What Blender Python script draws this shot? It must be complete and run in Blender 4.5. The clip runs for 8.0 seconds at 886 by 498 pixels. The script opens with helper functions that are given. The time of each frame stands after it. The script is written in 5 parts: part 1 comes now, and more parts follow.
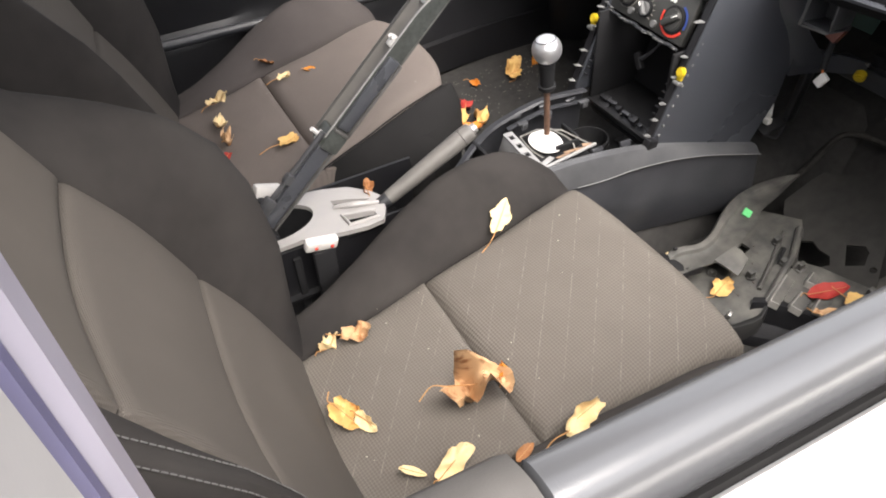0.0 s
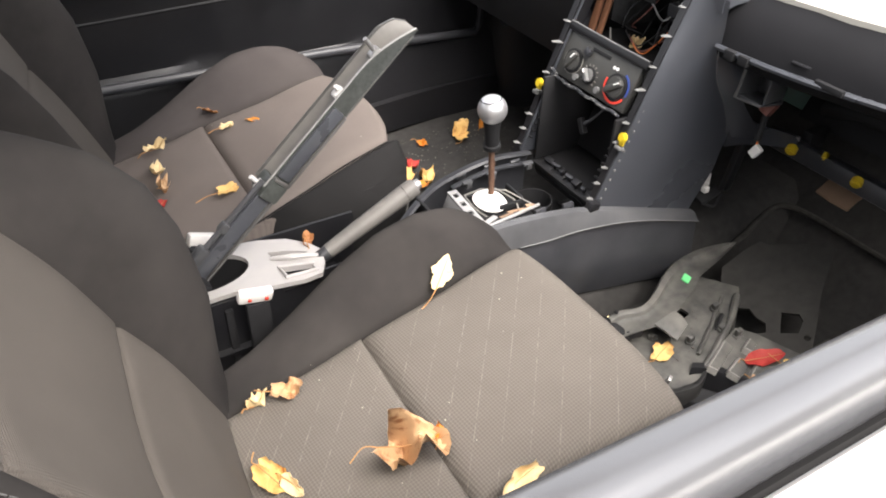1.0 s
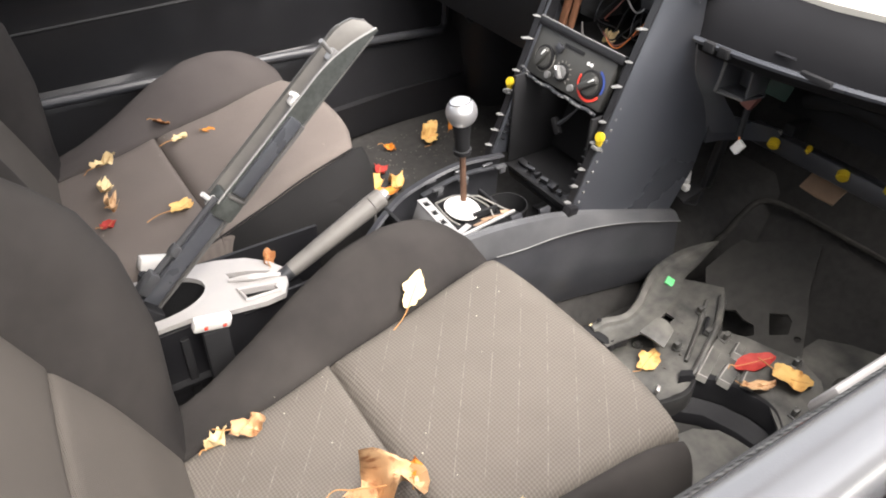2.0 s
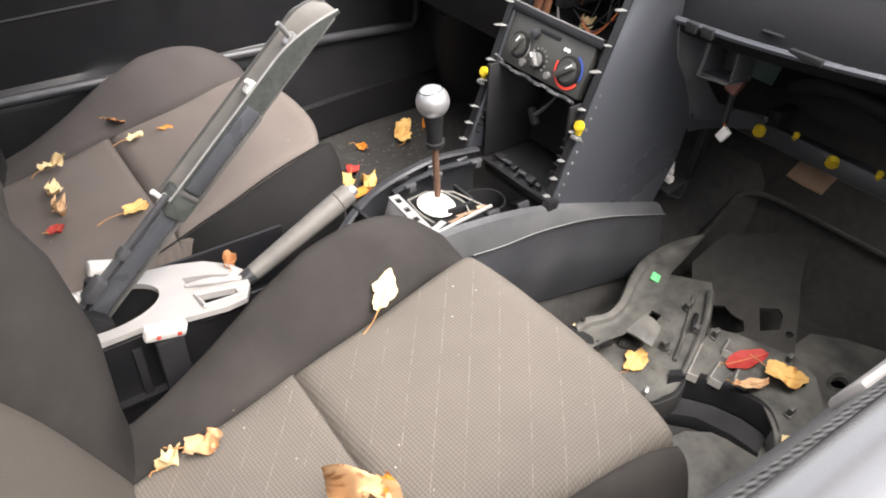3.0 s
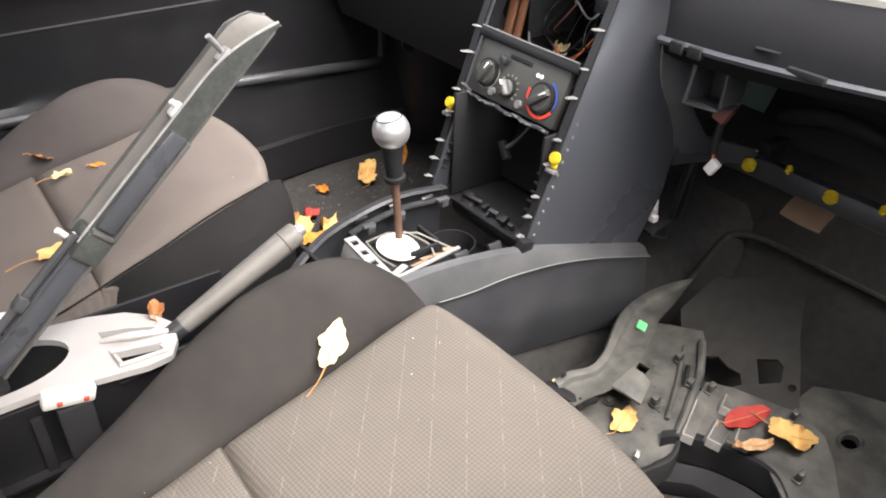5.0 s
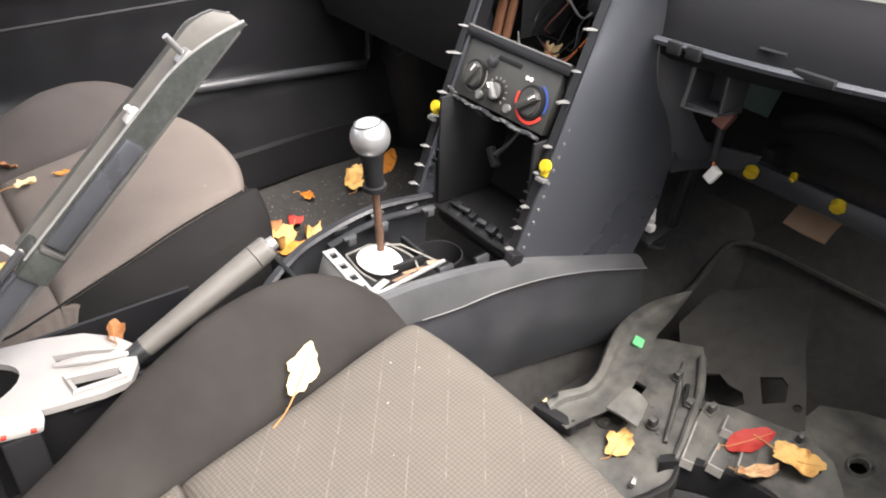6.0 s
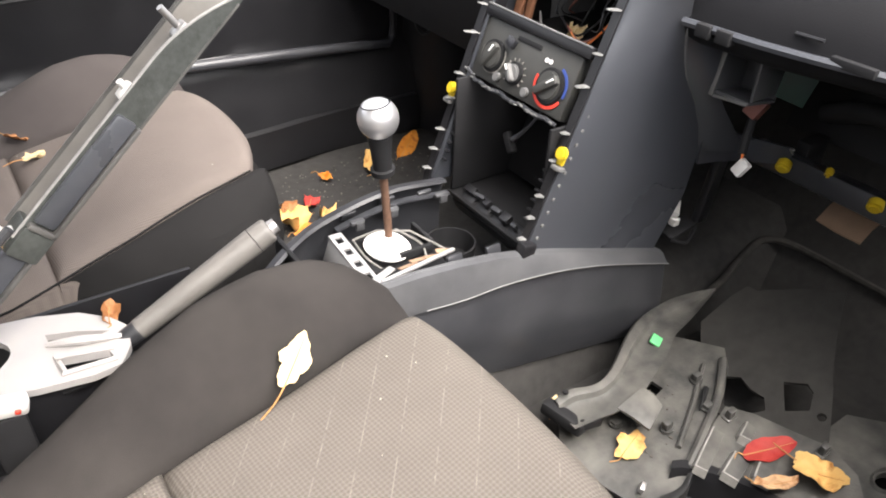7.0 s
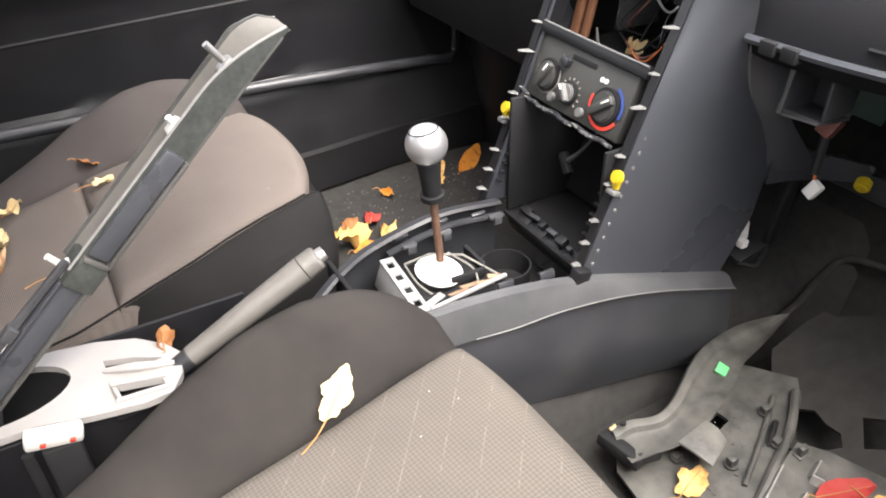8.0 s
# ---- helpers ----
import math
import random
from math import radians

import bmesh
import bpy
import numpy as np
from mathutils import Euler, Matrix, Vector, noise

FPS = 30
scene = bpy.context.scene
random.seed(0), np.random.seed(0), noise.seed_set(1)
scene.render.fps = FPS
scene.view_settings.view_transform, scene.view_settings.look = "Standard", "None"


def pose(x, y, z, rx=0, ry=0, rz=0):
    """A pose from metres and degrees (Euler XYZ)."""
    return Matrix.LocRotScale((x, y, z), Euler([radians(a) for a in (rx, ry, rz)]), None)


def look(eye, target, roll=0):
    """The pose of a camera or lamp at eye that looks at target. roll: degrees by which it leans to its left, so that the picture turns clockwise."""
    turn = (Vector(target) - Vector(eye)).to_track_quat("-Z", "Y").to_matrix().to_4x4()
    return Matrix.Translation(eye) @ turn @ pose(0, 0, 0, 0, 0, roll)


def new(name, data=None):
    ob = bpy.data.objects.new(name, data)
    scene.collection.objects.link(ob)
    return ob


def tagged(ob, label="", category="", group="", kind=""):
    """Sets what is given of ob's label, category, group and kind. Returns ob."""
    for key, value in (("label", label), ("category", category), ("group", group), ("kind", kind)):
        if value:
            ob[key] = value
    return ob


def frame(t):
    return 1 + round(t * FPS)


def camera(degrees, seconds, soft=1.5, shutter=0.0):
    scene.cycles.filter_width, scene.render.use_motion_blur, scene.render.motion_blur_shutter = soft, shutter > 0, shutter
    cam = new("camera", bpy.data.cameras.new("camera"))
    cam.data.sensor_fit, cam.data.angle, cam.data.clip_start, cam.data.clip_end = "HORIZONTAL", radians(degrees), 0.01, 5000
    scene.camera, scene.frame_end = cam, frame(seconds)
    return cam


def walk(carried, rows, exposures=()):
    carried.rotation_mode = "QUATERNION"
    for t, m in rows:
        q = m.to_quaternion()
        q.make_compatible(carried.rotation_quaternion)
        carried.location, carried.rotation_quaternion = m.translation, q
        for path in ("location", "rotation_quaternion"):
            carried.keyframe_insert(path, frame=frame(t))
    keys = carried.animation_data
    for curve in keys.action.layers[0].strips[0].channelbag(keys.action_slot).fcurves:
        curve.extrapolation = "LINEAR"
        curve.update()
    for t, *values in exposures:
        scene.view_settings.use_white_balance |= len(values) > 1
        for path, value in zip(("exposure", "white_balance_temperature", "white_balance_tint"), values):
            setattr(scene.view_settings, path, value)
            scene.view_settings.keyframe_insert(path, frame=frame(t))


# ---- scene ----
cam = camera(62.7, 8.0, soft=1.9)
PATH = [
    (0, (-0.125, -0.145, 1.336), (0.526, 1.154, -0.038), -2.9),
    (0.5, (-0.122, -0.145, 1.326), (0.583, 1.172, -0.004), -1.7),
    (1, (-0.114, -0.14, 1.311), (0.724, 1.186, 0.07), 2.5),
    (1.5, (-0.093, -0.111, 1.3), (0.786, 1.19, 0.061), 2.6),
    (3, (-0.039, -0.056, 1.233), (0.905, 1.212, 0.009), 1.8),
    (3.5, (-0.021, -0.042, 1.204), (0.987, 1.23, 0.034), 1.8),
    (4, (-0.007, -0.023, 1.187), (1.029, 1.232, 0.024), 2.2),
    (4.5, (0.009, -0.009, 1.17), (1.046, 1.289, 0.056), 2.5),
    (6, (0.082, 0.04, 1.135), (1.13, 1.338, 0.032), 2.5),
    (6.5, (0.102, 0.051, 1.132), (1.126, 1.357, 0.016), 3.0),
    (7, (0.126, 0.051, 1.122), (1.089, 1.377, -0.025), 2.7),
    (7.5, (0.143, 0.053, 1.13), (1.011, 1.452, -0.005), 0.8),
    (8, (0.167, 0.06, 1.136), (0.956, 1.499, -0.007), -1.4),
]
walk(cam, [(t, look(eye, target, roll)) for t, eye, target, roll in PATH], exposures=[(0, 2.12, 6700, 12), (1.5, 2.45, 6700, 12), (4, 2.58, 6700, 12), (8, 2.65, 6700, 12)])

# ---- light ----
world = bpy.data.worlds.new("world")
scene.world = world
world.use_nodes = True
_nt = world.node_tree
_sky = _nt.nodes.new("ShaderNodeTexSky")
_sky.sky_type = "NISHITA"
_sky.sun_disc = False
_sky.sun_elevation = radians(61)
_sky.sun_rotation = radians(175)
_sky.air_density, _sky.dust_density, _sky.ozone_density = 1.0, 4.0, 1.0
_nt.nodes["Background"].inputs[1].default_value = 0.14
_grey = _nt.nodes.new("ShaderNodeHueSaturation")      # thin cloud takes most of the blue
_grey.inputs["Saturation"].default_value = 0.25
_nt.links.new(_sky.outputs[0], _grey.inputs["Color"])
_nt.links.new(_grey.outputs[0], _nt.nodes["Background"].inputs[0])
sun = new("sun", bpy.data.lights.new("sun", "SUN"))
sun.data.energy, sun.data.angle, sun.data.color = 1.5, radians(50), (1.0, 0.96, 0.9)
sun.matrix_world = look((0.5, -1.7, 4.4), (0.3, 0.4, 0.6))


# ---- materials ----
def material(name, color, rough=0.6, metal=0.0, var=0.25, scale=40.0, bump=0.15, fine=600.0,
             dust=0.0, dust_color=(0.30, 0.27, 0.23), dust_scale=9.0, spec=0.5):
    """Colour varied at two scales, fine bump, and patches of pale dust."""
    m = bpy.data.materials.new(name)
    m.use_nodes = True
    nt = m.node_tree
    b = nt.nodes["Principled BSDF"]
    b.inputs["Metallic"].default_value = metal
    b.inputs["Specular IOR Level"].default_value = spec
    tc = nt.nodes.new("ShaderNodeTexCoord")
    n1 = nt.nodes.new("ShaderNodeTexNoise")
    n1.inputs["Scale"].default_value, n1.inputs["Detail"].default_value = scale, 6
    n2 = nt.nodes.new("ShaderNodeTexNoise")
    n2.inputs["Scale"].default_value, n2.inputs["Detail"].default_value = fine, 3
    for n in (n1, n2):
        nt.links.new(tc.outputs["Object"], n.inputs["Vector"])
    mix = nt.nodes.new("ShaderNodeMix")
    mix.data_type = "RGBA"
    mix.inputs["A"].default_value = (*[c * (1 - var) for c in color], 1)
    mix.inputs["B"].default_value = (*[min(1, c * (1 + var)) for c in color], 1)
    nt.links.new(n1.outputs["Fac"], mix.inputs["Factor"])
    out = mix.outputs["Result"]
    if dust > 0:
        n3 = nt.nodes.new("ShaderNodeTexNoise")
        n3.inputs["Scale"].default_value, n3.inputs["Detail"].default_value = dust_scale, 4
        n3.inputs["Roughness"].default_value = 0.55
        nt.links.new(tc.outputs["Object"], n3.inputs["Vector"])
        ramp = nt.nodes.new("ShaderNodeMapRange")
        ramp.inputs["From Min"].default_value, ramp.inputs["From Max"].default_value = 0.32, 0.82
        ramp.inputs["To Max"].default_value = dust
        nt.links.new(n3.outputs["Fac"], ramp.inputs["Value"])
        md = nt.nodes.new("ShaderNodeMix")
        md.data_type = "RGBA"
        md.inputs["B"].default_value = (*dust_color, 1)
        nt.links.new(ramp.outputs["Result"], md.inputs["Factor"])
        nt.links.new(out, md.inputs["A"])
        out = md.outputs["Result"]
    nt.links.new(out, b.inputs["Base Color"])
    rr = nt.nodes.new("ShaderNodeMapRange")
    rr.inputs["To Min"].default_value, rr.inputs["To Max"].default_value = max(0.02, rough - 0.1), min(1, rough + 0.1)
    nt.links.new(n1.outputs["Fac"], rr.inputs["Value"])
    nt.links.new(rr.outputs["Result"], b.inputs["Roughness"])
    bm_ = nt.nodes.new("ShaderNodeBump")
    bm_.inputs["Strength"].default_value, bm_.inputs["Distance"].default_value = bump, 0.001
    nt.links.new(n2.outputs["Fac"], bm_.inputs["Height"])
    nt.links.new(bm_.outputs["Normal"], b.inputs["Normal"])
    return m


def knit(name, color, along="X", pitch=0.0042, stripes=True, slope=0.0, deep=0.60, upright=False):
    """Ribbed upholstery: rows of small bumps, pale pin stripes some centimetres apart, dust and stains."""
    m = material(name, color, 0.92, var=0.14, scale=14, bump=0.1, spec=0.15)
    nt = m.node_tree
    b = nt.nodes["Principled BSDF"]
    tc = nt.nodes.new("ShaderNodeTexCoord")
    sep = nt.nodes.new("ShaderNodeSeparateXYZ")
    nt.links.new(tc.outputs["Object"], sep.inputs[0])

    def op(kind, a, c=None, clamp=False):
        n = nt.nodes.new("ShaderNodeMath")
        n.operation = kind
        n.use_clamp = clamp
        for i, v in enumerate((a, c)):
            if v is None:
                continue
            if isinstance(v, (int, float)):
                n.inputs[i].default_value = v
            else:
                nt.links.new(v, n.inputs[i])
        return n.outputs[0]
    k = 2 * math.pi / pitch
    lie = op("SUBTRACT", sep.outputs["X"], op("MULTIPLY", sep.outputs["Z"], slope))
    across = sep.outputs["Z" if upright else "Y"]
    qa = op("ADD", op("MULTIPLY", lie, 0.628), op("MULTIPLY", across, 0.778))
    qb = op("SUBTRACT", op("MULTIPLY", lie, 0.778), op("MULTIPLY", across, 0.628))
    sa = op("SINE", op("MULTIPLY", qa, k))
    sb = op("SINE", op("MULTIPLY", qb, k))
    weave = op("ADD", op("MULTIPLY", op("MULTIPLY", sa, sb), 0.5), 0.5)
    old = b.inputs["Base Color"].links[0].from_socket
    dark = nt.nodes.new("ShaderNodeMix")
    dark.data_type, dark.blend_type = "RGBA", "MULTIPLY"
    dark.inputs["Factor"].default_value = 1.0
    cr = nt.nodes.new("ShaderNodeMapRange")
    cr.inputs["From Min"].default_value, cr.inputs["From Max"].default_value = 0.15, 0.8
    cr.inputs["To Min"].default_value, cr.inputs["To Max"].default_value = deep, 1.77 - deep
    nt.links.new(weave, cr.inputs["Value"])
    nt.links.new(old, dark.inputs["A"])
    nt.links.new(cr.outputs["Result"], dark.inputs["B"])
    out = dark.outputs["Result"]
    if stripes:
        wob = nt.nodes.new("ShaderNodeTexNoise")
        wob.inputs["Scale"].default_value, wob.inputs["Detail"].default_value = 90, 4
        nt.links.new(tc.outputs["Object"], wob.inputs["Vector"])
        st = op("PINGPONG", op("ADD", qb, 0.012), 0.0165)
        line = op("LESS_THAN", st, 0.0007)
        patchy = op("MULTIPLY", line, op("MULTIPLY", op("SUBTRACT", wob.outputs["Fac"], 0.42), 3.2, True), True)
        ms = nt.nodes.new("ShaderNodeMix")
        ms.data_type = "RGBA"
        ms.inputs["B"].default_value = (0.19, 0.168, 0.146, 1)
        nt.links.new(patchy, ms.inputs["Factor"])
        nt.links.new(out, ms.inputs["A"])
        out = ms.outputs["Result"]
    nt.links.new(out, b.inputs["Base Color"])
    bp = nt.nodes.new("ShaderNodeBump")
    bp.inputs["Strength"].default_value, bp.inputs["Distance"].default_value = 0.6, 0.0012
    nt.links.new(weave, bp.inputs["Height"])
    nt.links.new(bp.outputs["Normal"], b.inputs["Normal"])
    return m


KNIT = knit("ribbed_seat_cloth", (0.134, 0.119, 0.104), pitch=0.0056, deep=0.76)
# worn, and mixed paler to make up for light missing on the driver's seat
KNIT_FAR = knit("worn_lit_seat_cloth", (0.172, 0.146, 0.131), stripes=False, pitch=0.0030, deep=0.80)
# cushion cloth without stripes, darkened to hold the backrest's shade
KNIT_BACK = knit("shaded_back_cloth", (0.104, 0.092, 0.081), stripes=False, pitch=0.003, slope=0.9, deep=0.86)
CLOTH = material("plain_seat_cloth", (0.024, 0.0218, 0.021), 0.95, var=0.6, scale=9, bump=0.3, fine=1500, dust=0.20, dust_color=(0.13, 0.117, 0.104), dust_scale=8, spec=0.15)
# bolster cloth again, paler for the light on the driver's seat
CLOTH_FAR = material("lit_far_seat_cloth", (0.062, 0.054, 0.052), 0.95, var=0.4, scale=8, bump=0.3, fine=1500, dust=0.20, dust_color=(0.13, 0.115, 0.10), dust_scale=6, spec=0.15)
SKIRT = material("seat_side_cloth", (0.015, 0.0145, 0.0145), 0.9, var=0.3, scale=20, bump=0.3, fine=1500, spec=0.15)
BLACK = material("black_grained_plastic", (0.009, 0.009, 0.0105), 0.36, var=0.35, scale=25, bump=0.25, fine=900, dust=0.05, dust_color=(0.13, 0.128, 0.126), dust_scale=7)
# raised base and broad dust patches also imitate sky sheen on black plastic
DASH = material("dash_plastic_with_sheen", (0.040, 0.043, 0.051), 0.30, var=0.15, scale=5, bump=0.2, fine=1200, dust=0.25, dust_color=(0.11, 0.115, 0.125), dust_scale=3, spec=0.8)
DARK = material("dark_plastic", (0.016, 0.016, 0.017), 0.6, var=0.4, scale=30, bump=0.2, spec=0.2)
GREY = material("dusty_grey_plastic", (0.050, 0.050, 0.048), 0.42, var=0.45, scale=45, bump=0.4, fine=300, dust=0.75, dust_color=(0.19, 0.18, 0.16), dust_scale=22)
GREY_FACE = material("grey_console_plastic", (0.024, 0.025, 0.029), 0.33, var=0.25, scale=25, bump=0.2, fine=900, dust=0.22, dust_color=(0.15, 0.15, 0.155), dust_scale=10)
# pale colour for highlights drawn along creases and folds
PALE_EDGE = material("pale_edge_highlight", (0.13, 0.13, 0.13), 0.5, var=0.5, scale=90, bump=0.2)
RIM = material("grey_rim_plastic", (0.052, 0.053, 0.057), 0.33, var=0.3, scale=30, bump=0.2, fine=900, dust=0.3, dust_color=(0.16, 0.16, 0.16), dust_scale=14)
SILVER = material("silver_painted_plastic", (0.34, 0.328, 0.32), 0.38, var=0.08, scale=20, bump=0.05, dust=0.3, dust_color=(0.42, 0.38, 0.34), dust_scale=20)
DARK_LIP = material("dark_flange_plastic", (0.024, 0.024, 0.024), 0.42, var=0.3, scale=30, bump=0.2, dust=0.3, dust_color=(0.09, 0.085, 0.08), dust_scale=20)
CARPET = material("black_carpet", (0.036, 0.035, 0.034), 0.98, var=0.5, scale=60, bump=0.8, fine=700, dust=0.35, dust_color=(0.075, 0.071, 0.066), dust_scale=11, spec=0.1)
# slightly lighter than the carpet, for the line of its ridge
CARPET_EDGE = material("lighter_carpet_edge", (0.055, 0.052, 0.048), 0.95, var=0.5, scale=60, bump=0.6, fine=700, spec=0.1)
FELT = material("grey_felt", (0.040, 0.039, 0.037), 0.98, var=0.35, scale=50, bump=0.7, fine=800, dust=0.4, dust_color=(0.062, 0.058, 0.052), dust_scale=13, spec=0.1)
STRIP = material("belt_strip_rubber", (0.066, 0.067, 0.071), 0.20, var=0.12, scale=9, bump=0.10, fine=900, dust=0.05, dust_color=(0.12, 0.12, 0.125), dust_scale=30, spec=1.0)
STRIP_END = material("dull_corner_rubber", (0.085, 0.080, 0.076), 0.6, var=0.3, scale=25, bump=0.2, fine=600, spec=0.3)
WHITE = material("white_car_paint", (0.74, 0.73, 0.70), 0.3, var=0.04, scale=10, bump=0.02)
PILLAR_OUT = material("pale_pillar_paint", (0.34, 0.33, 0.33), 0.5, var=0.2, scale=25, bump=0.05)
PILLAR = material("lilac_grey_pillar_paint", (0.24, 0.225, 0.27), 0.4, var=0.15, scale=20, bump=0.05)
PILLAR_DARK = material("blue_pillar_seal", (0.085, 0.08, 0.15), 0.5, var=0.2, scale=30, bump=0.05)
# pale colour carries the sky light that falls on the dash top
BEIGE = material("skylit_dash_top", (0.36, 0.345, 0.305), 0.8, var=0.1, scale=8, bump=0.1)
# darker than the other dash plastic: the face's shade is in this colour
NOSE = material("shaded_dash_face", (0.008, 0.008, 0.009), 0.55, var=0.3, scale=12, bump=0.3, fine=900, spec=0.10)
ROOF = material("pale_headliner_cloth", (0.42, 0.41, 0.39), 0.95, var=0.1, scale=20, bump=0.2, spec=0.1)
GROUND = material("asphalt_ground", (0.12, 0.115, 0.11), 0.9, var=0.3, scale=4, bump=0.5, fine=80)


# ---- mesh helpers ----
def part(name, bm, mat, parent=None, label="", smooth=True):
    me = bpy.data.meshes.new(name)
    bmesh.ops.recalc_face_normals(bm, faces=bm.faces)
    bm.to_mesh(me)
    bm.free()
    if smooth:
        for p in me.polygons:
            p.use_smooth = True
        me.set_sharp_from_angle(angle=radians(38))
    me.materials.append(mat)
    ob = new(name, me)
    ob.parent = parent
    if label:
        tagged(ob, label)
    return ob


def thing(name, at, label, category, group="", kind=""):
    ob = new(name)
    ob.empty_display_size = 0.02
    ob.matrix_world = at if isinstance(at, Matrix) else Matrix.Translation(at)
    return tagged(ob, label, category, group, kind)


def ease(n, k=0.75):
    """n + 1 steps from 0 to 1, closer together near both ends."""
    return [k * 0.5 * (1 - math.cos(math.pi * i / n)) + (1 - k) * i / n for i in range(n + 1)]


def pad(f, nu, nv, lu, lv, roll, sink, down, depth):
    """A padded panel: f(u, v) gives its face, edges roll over by roll metres and sink along down, sides go depth deeper."""
    bm = bmesh.new()
    down = Vector(down).normalized()
    us, vs = ease(nu), ease(nv)
    g = []
    for u in us:
        r = []
        for v in vs:
            d = 0.0
            for e in (min(u, 1 - u) * lu, min(v, 1 - v) * lv):
                if e < roll:
                    q = 1 - e / roll
                    d = max(d, 1 - math.sqrt(max(0, 1 - q * q)))
            r.append(bm.verts.new(Vector(f(u, v)) + down * (sink * d)))
        g.append(r)
    for i in range(nu):
        for j in range(nv):
            bm.faces.new((g[i][j], g[i + 1][j], g[i + 1][j + 1], g[i][j + 1]))
    ring = [g[i][0] for i in range(nu + 1)] + [g[nu][j] for j in range(1, nv + 1)] + [g[i][nv] for i in range(nu - 1, -1, -1)] + [g[0][j] for j in range(nv - 1, 0, -1)]
    low = [bm.verts.new(v.co + down * depth) for v in ring]
    n = len(ring)
    for i in range(n):
        bm.faces.new((ring[i], ring[(i + 1) % n], low[(i + 1) % n], low[i]))
    bm.faces.new(low)
    return bm


def box(sx, sy, sz, bevel=0.002, m=None, seg=2):
    bm = bmesh.new()
    bmesh.ops.create_cube(bm, size=1)
    bmesh.ops.scale(bm, vec=(sx, sy, sz), verts=bm.verts)
    if bevel > 0:
        bmesh.ops.bevel(bm, geom=bm.edges[:], offset=min(bevel, 0.45 * min(sx, sy, sz)), segments=seg, affect="EDGES", profile=0.5)
    if m is not None:
        bm.transform(m)
    return bm


def join(*bms):
    """Several meshes of one part in one bmesh."""
    out = bmesh.new()
    for b in bms:
        me = bpy.data.meshes.new("tmp")
        b.to_mesh(me)
        b.free()
        out.from_mesh(me)
        bpy.data.meshes.remove(me)
    return out


def loft(rings, closed=True, caps=True):
    bm = bmesh.new()
    vs = [[bm.verts.new(p) for p in r] for r in rings]
    n = len(vs[0])
    for a, b in zip(vs, vs[1:]):
        for i in range(n if closed else n - 1):
            bm.faces.new((a[i], a[(i + 1) % n], b[(i + 1) % n], b[i]))
    if caps and closed:
        bm.faces.new(vs[0])
        bm.faces.new(vs[-1])
    return bm


def curve_points(pts, n=12):
    """A smooth line (Catmull-Rom) through the points."""
    p = [Vector(q) for q in pts]
    p = [2 * p[0] - p[1]] + p + [2 * p[-1] - p[-2]]
    out = []
    for i in range(1, len(p) - 2):
        for k in range(n):
            t = k / n
            a, b, c, d = p[i - 1], p[i], p[i + 1], p[i + 2]
            out.append(0.5 * ((2 * b) + (c - a) * t + (2 * a - 5 * b + 4 * c - d) * t * t + (3 * b - a - 3 * c + d) * t ** 3))
    out.append(p[-2])
    return out


def tube(pts, radius, sides=10, n=8, smooth_line=True):
    """A round bar or cable; radius may be a list, one for each given point."""
    line = curve_points(pts, n) if smooth_line and len(pts) > 2 else [Vector(p) for p in pts]
    rings = []
    up = Vector((0.13, 0.27, 0.95))
    for i, p in enumerate(line):
        d = (line[min(i + 1, len(line) - 1)] - line[max(i - 1, 0)]).normalized()
        a = d.cross(up).normalized()
        b = d.cross(a)
        if isinstance(radius, (int, float)):
            r = radius
        else:
            s = i / (len(line) - 1) * (len(radius) - 1)
            k = min(int(s), len(radius) - 2)
            r = radius[k] + (radius[k + 1] - radius[k]) * (s - k)
        rings.append([p + (a * math.cos(q) + b * math.sin(q)) * r for q in [2 * math.pi * j / sides for j in range(sides)]])
    return loft(rings)


def sheet(rows, thick, direction):
    """A plate of the given rows of points, thick metres deep along direction."""
    d = Vector(direction).normalized() * thick
    bm = bmesh.new()
    top = [[bm.verts.new(p) for p in r] for r in rows]
    bot = [[bm.verts.new(Vector(p) + d) for p in r] for r in rows]
    nr, nc = len(top), len(top[0])
    for g in (top, bot):
        for i in range(nr - 1):
            for j in range(nc - 1):
                bm.faces.new((g[i][j], g[i + 1][j], g[i + 1][j + 1], g[i][j + 1]))
    def edge(a, b):
        for i in range(len(a) - 1):
            bm.faces.new((a[i], a[i + 1], b[i + 1], b[i]))
    edge(top[0], bot[0])
    edge(top[-1], bot[-1])
    edge([r[0] for r in top], [r[0] for r in bot])
    edge([r[-1] for r in top], [r[-1] for r in bot])
    return bm


def outline(pts, z0, z1, m=None):
    """A flat plate with the outline pts (x, y), between z0 and z1."""
    bm = loft([[(x, y, z0) for x, y in pts], [(x, y, z1) for x, y in pts]])
    if m is not None:
        bm.transform(m)
    return bm


def arc(cx, cy, r, a0, a1, n=8, ry=None):
    ry = r if ry is None else ry
    return [(cx + r * math.cos(radians(a0 + (a1 - a0) * i / n)), cy + ry * math.sin(radians(a0 + (a1 - a0) * i / n))) for i in range(n + 1)]


def wall_box(name, x0, x1, y0, y1, z0, z1, mat, label, bevel=0.004):
    ob = part(name, box(x1 - x0, y1 - y0, z1 - z0, bevel, Matrix.Translation(((x0 + x1) / 2, (y0 + y1) / 2, (z0 + z1) / 2))), mat)
    return tagged(ob, label, name.split("_")[0], kind="structure")


# ---- the car's shell ----
tagged(part("ground", sheet([[(-300, -300, 0), (-300, 300, 0)], [(300, -300, 0), (300, 300, 0)]], 0.05, (0, 0, -1)), GROUND), "grey asphalt ground under the car", "ground", kind="structure")
